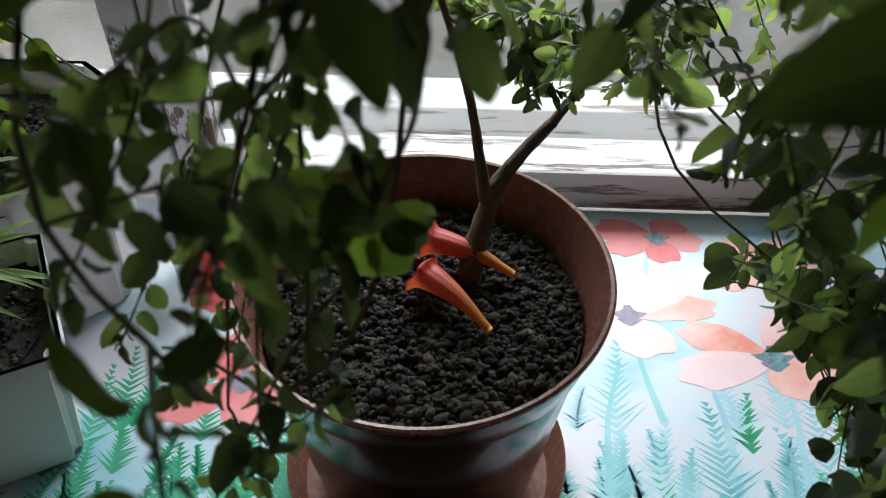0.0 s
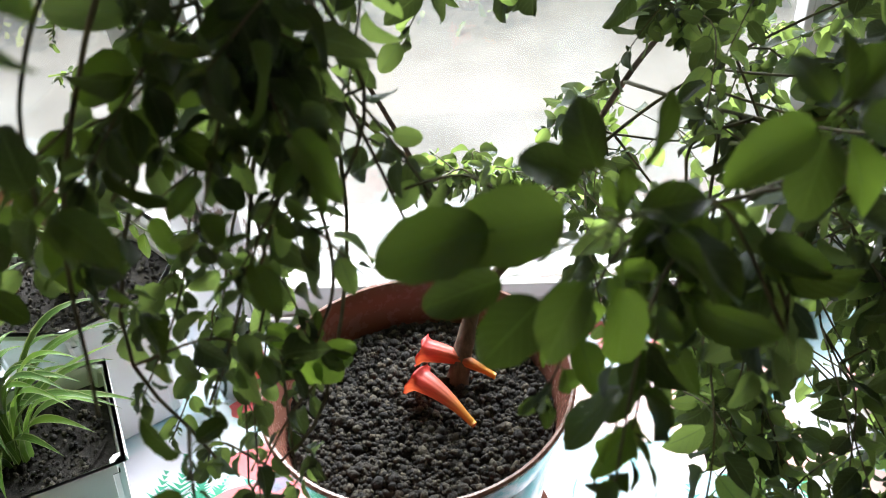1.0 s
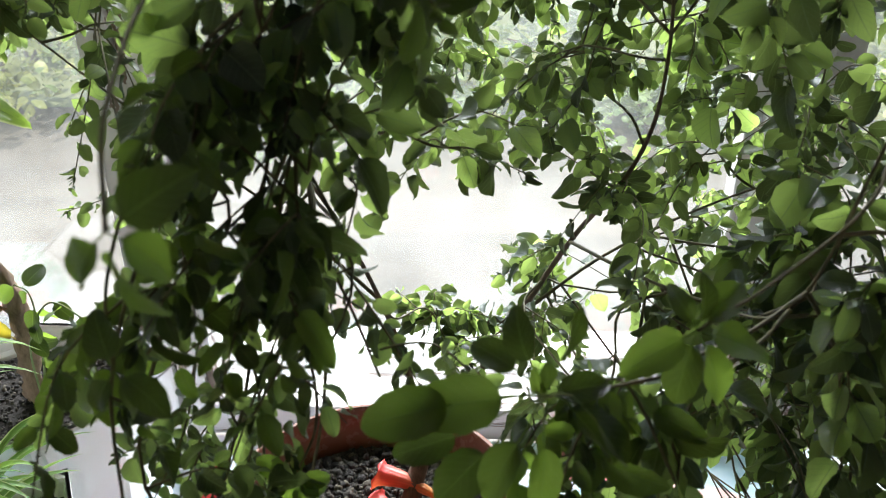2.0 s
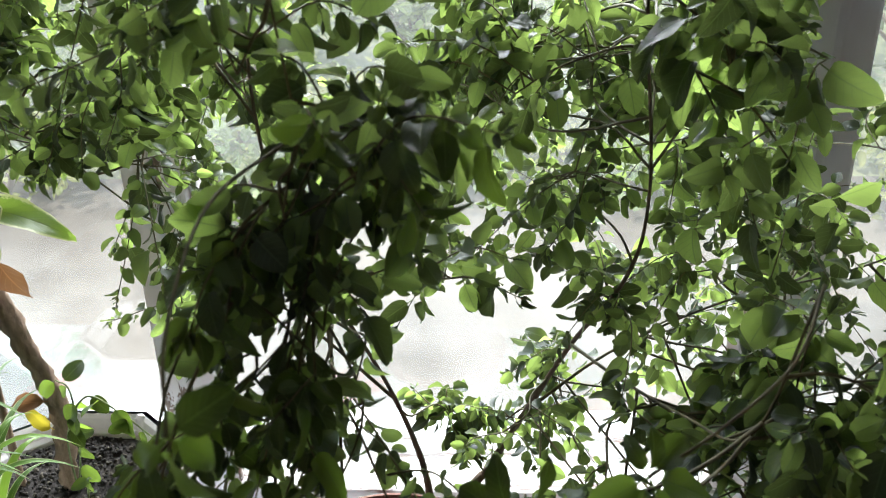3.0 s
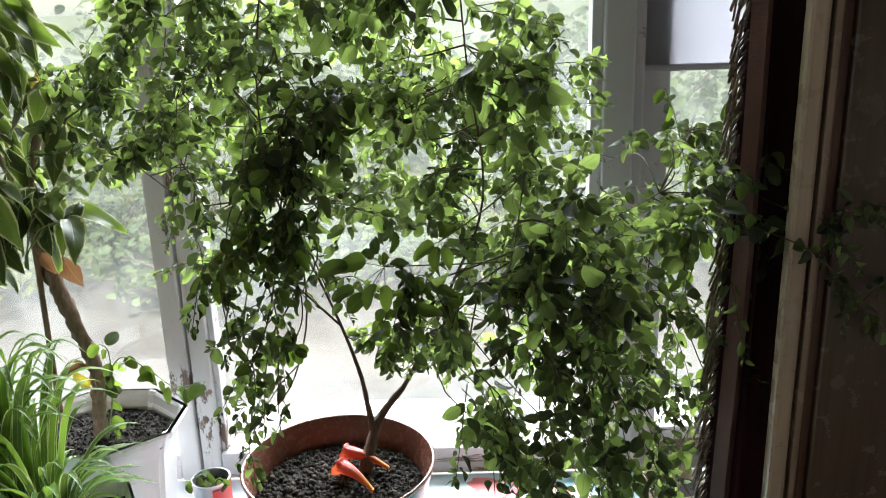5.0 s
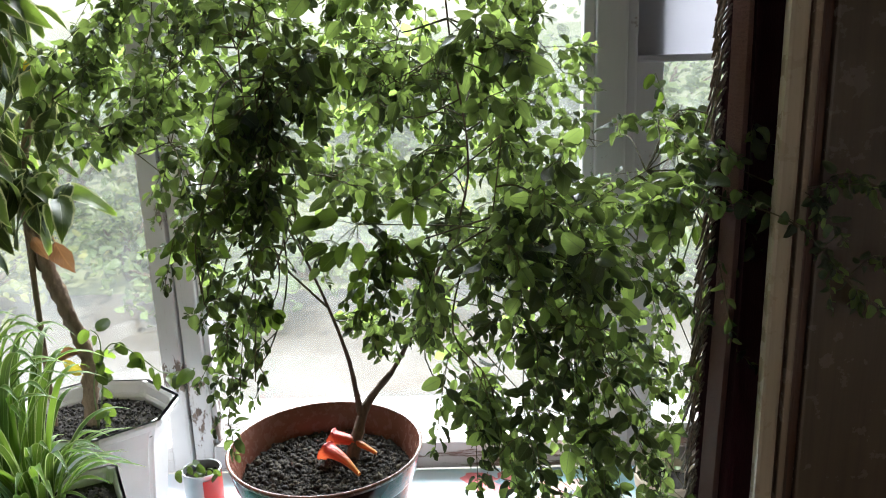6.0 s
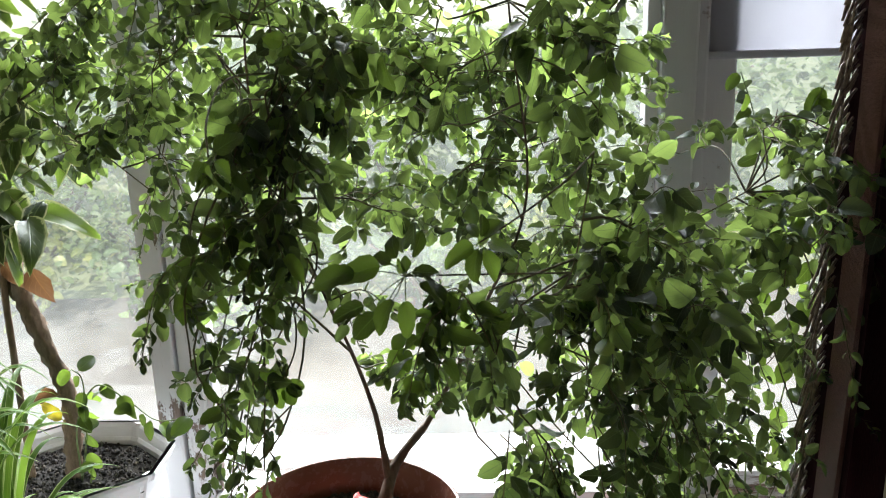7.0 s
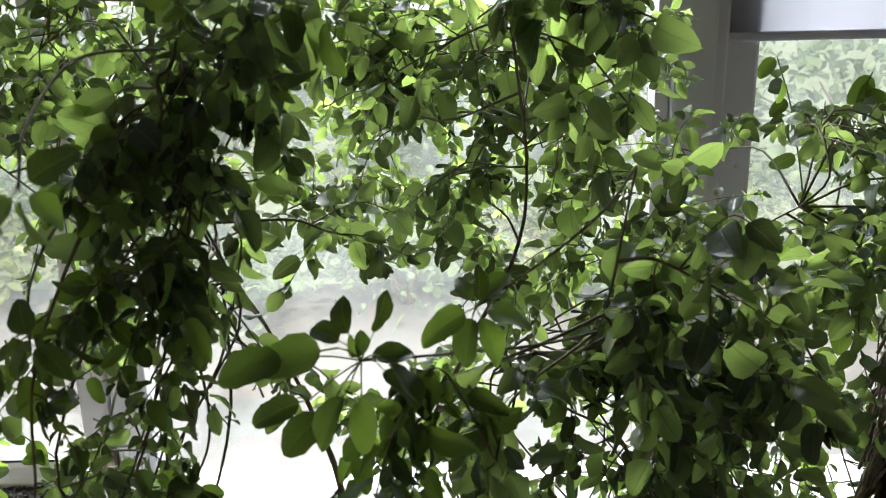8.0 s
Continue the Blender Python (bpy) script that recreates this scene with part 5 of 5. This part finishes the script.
def blade(root, reach, rise, heading, width, seed):
    rg = random.Random(seed)
    n = 14
    vs, us, fs = [], [], []
    h = Vector((math.cos(heading), math.sin(heading), 0))
    side = Vector((-h.y, h.x, 0))
    lean = rg.uniform(-0.02, 0.02)
    for i in range(n + 1):
        u = i / n
        c = Vector(root) + h * reach * u ** 1.35 + Vector((0, 0, rise * (1.9 * u - 1.25 * u * u))) + side * lean * u
        w = width * (0.7 + 0.5 * math.sin(math.pi * min(1, u * 1.1))) * (1 - u ** 5)
        vs += [c - side * w + Vector((0, 0, w * 0.5)), c, c + side * w + Vector((0, 0, w * 0.5))]
        us += [(0, u), (0.5, u), (1, u)]
    for i in range(n):
        for k in range(2):
            a = i * 3 + k
            fs.append((a, a + 1, a + 4, a + 3))
    attach(new("blade", mesh_of("blade", vs, fs, blade_material, True, us)), grass)


rg = random.Random(8)
for k in range(64):
    a = rg.uniform(-1.9, 0.6)
    blade((-0.40 + rg.uniform(-0.03, 0.03), 0.03 + rg.uniform(-0.03, 0.03), 0.918), rg.uniform(0.05, 0.2) * (0.65 if math.cos(a) > 0.3 else 1.0), rg.uniform(0.2, 0.36), a, rg.uniform(0.0042, 0.0068), 200 + k)
for k in range(86):
    a = rg.uniform(0, 2 * math.pi)
    short = 0.6 if math.cos(a) > 0.2 else 1.0
    blade((-0.348 + 0.03 * math.cos(a) * rg.random(), 0.035 + 0.03 * math.sin(a) * rg.random(), 0.918), rg.uniform(0.07, 0.22) * short, rg.uniform(0.1, 0.29) * short, a, rg.uniform(0.003, 0.0052), k)

# ---------------------------------------------------------------- tin with a seedling, clay pot
can = thing("tin_can", (-0.215, 0.235, SILL), "small silver tin can with a red label", "tin can")
bm = lathe([(0.0001, 0.0), (0.026, 0.0), (0.027, 0.002), (0.027, 0.066), (0.0285, 0.068), (0.0285, 0.07), (0.026, 0.07), (0.0255, 0.05)], 40)
bmesh.ops.translate(bm, vec=Vector((-0.215, 0.235, SILL)), verts=bm.verts)
part("body", bm, tin, can, "", True)
bm = bmesh.new()
lab = [[bm.verts.new((-0.215 + 0.0278 * math.cos(-1.25 + 2.1 * k / 16), 0.235 + 0.0278 * math.sin(-1.25 + 2.1 * k / 16), SILL + z)) for k in range(17)] for z in (0.006, 0.062)]
for k in range(16):
    bm.faces.new((lab[0][k], lab[0][k + 1], lab[1][k + 1], lab[1][k]))
part("label", bm, red_label, can, "red paper label", True)
soil_disc("soil", (-0.215, 0.235), 0.0258, (1, 1), flat_soil(SILL + 0.058), soil_material, can, 6, 24)
seed = thing("seedling", (-0.215, 0.235, SILL + 0.055), "small pale green seedling in the tin", "house plant")
trail([(-0.215, 0.235, SILL + 0.055), (-0.22, 0.22, SILL + 0.085), (-0.235, 0.19, SILL + 0.09)], 7, 0.02, seed, 9)
trail([(-0.215, 0.235, SILL + 0.055), (-0.2, 0.225, SILL + 0.075), (-0.185, 0.215, SILL + 0.072)], 4, 0.018, seed, 10)

clay = thing("clay_pot", (0.452, 0.19, SILL), "small beige clay pot beside the curtain", "flower pot")
bm = lathe([(0.0001, 0.0), (0.03, 0.0), (0.04, 0.056), (0.045, 0.058), (0.046, 0.074), (0.043, 0.076), (0.04, 0.072), (0.036, 0.05)], 40)
bmesh.ops.translate(bm, vec=Vector((0.452, 0.19, SILL)), verts=bm.verts)
part("body", bm, beige_clay, clay, "", True)
soil_disc("soil", (0.452, 0.19), 0.039, (1, 1), flat_soil(SILL + 0.06), soil_material, clay, 8, 30)

# vine in front of the third light, rooted in the clay pot
vine = thing("climbing_plant", (0.452, 0.19, SILL + 0.055), "thin climbing plant with pale green leaves beside the curtain", "house plant")
trail([(0.45, 0.19, SILL + 0.055), (0.45, 0.2, 1.1), (0.46, 0.21, 1.25), (0.44, 0.21, 1.36), (0.42, 0.21, 1.418)], 22, 0.03, vine, 21)
trail([(0.455, 0.2, 1.15), (0.49, 0.22, 1.27), (0.5, 0.23, 1.36), (0.52, 0.24, 1.40)], 14, 0.03, vine, 22)
trail([(0.452, 0.19, SILL + 0.055), (0.5, 0.23, 1.05), (0.53, 0.25, 1.2), (0.545, 0.25, 1.3)], 16, 0.032, vine, 23)

# ---------------------------------------------------------------- maroon curtain with braid and fringe
curtain = thing("curtain", (0.47, 0.0, 0.45), "heavy maroon velvet curtain with a corded fringe along its edge", "curtain")
path_xy = [(0.432, -0.012), (0.440, -0.026), (0.452, -0.030), (0.460, -0.018), (0.466, 0.004), (0.476, 0.012), (0.486, -0.006), (0.494, -0.024), (0.505, -0.02), (0.512, 0.01), (0.522, 0.03), (0.535, 0.02), (0.55, 0.03), (0.57, 0.05)]
line = curve([(x, y, 0) for x, y in path_xy], 6)
bm = bmesh.new()
rows = []
for j in range(41):
    z = 0.45 + (2.3 - 0.45) * j / 40
    row = []
    for i, p in enumerate(line):
        u = i / len(line)
        sway = 0.004 * math.sin(z * 5 + u * 8) - 0.006 * max(0, 1.2 - z)
        row.append(bm.verts.new((p.x + sway, p.y * (1 + 0.15 * math.sin(z * 3 + u * 12)), z)))
    rows.append(row)
for j in range(40):
    for i in range(len(line) - 1):
        bm.faces.new((rows[j][i], rows[j][i + 1], rows[j + 1][i + 1], rows[j + 1][i]))
bmesh.ops.solidify(bm, geom=bm.faces[:], thickness=0.002)
part("drape", bm, velvet, curtain, "", True)
bm = bmesh.new()
rows = []
for j in range(61):
    z = 0.45 + (2.3 - 0.45) * j / 60
    sway = 0.004 * math.sin(z * 5 + 0.8) - 0.006 * max(0, 1.2 - z)
    rows.append([bm.verts.new((0.4335 + 0.022 * k / 4 + sway, -0.022 - 0.013 * math.sin(math.pi * k / 4), z)) for k in range(5)])
for j in range(60):
    for k in range(4):
        bm.faces.new((rows[j][k], rows[j][k + 1], rows[j + 1][k + 1], rows[j + 1][k]))
part("braid", bm, braid, curtain, "ribbed shiny braid", True)
vs, fs = [], []
rg = random.Random(3)
for k in range(420):
    z = 0.62 + 1.55 * k / 420
    sway = 0.004 * math.sin(z * 5) - 0.006 * max(0, 1.2 - z)
    p0 = Vector((0.434 + sway, -0.014 + rg.uniform(-0.004, 0.004), z))
    p1 = p0 + Vector((-rg.uniform(0.006, 0.012), rg.uniform(-0.006, 0.004), -0.012))
    p2 = p1 + Vector((-rg.uniform(0.001, 0.007), rg.uniform(-0.004, 0.004), -rg.uniform(0.018, 0.026)))
    v, f = tube_data([p0, p1, p2], [0.0011, 0.0012, 0.0013], 5)
    fs += [tuple(i + len(vs) for i in q) for q in f]
    vs += v
tagged(attach(new("fringe", mesh_of("fringe", vs, fs, cord_material)), curtain), "dense twisted cord fringe", kind="stuff")

# ---------------------------------------------------------------- polished door leaf at the side
door = thing("door_leaf", (0.9, -0.04, 0.0), "tall brown polished wooden door standing open by the curtain", "door")
WF = -0.055
part("stile", box(0.471, 0.4895, WF - 0.02, WF - 0.004, 0.0, 2.25, 0.004), stile_wood, door, "pale polished stile")
for x0, x1, d, mt in ((0.49, 0.4935, 0.012, dark_wood), (0.494, 0.501, 0.018, polished_wood), (0.5015, 0.506, 0.014, dark_wood), (0.5065, 0.514, 0.009, dark_wood)):
    part("moulding", box(x0, x1, WF - d, WF + 0.02, 0.0, 2.25, 0.0018), mt, door)
part("panel", box(0.5145, 1.2, WF - 0.014, WF + 0.02, 0.0, 2.25, 0.003), panel_wood, door, "flat polished door panel")
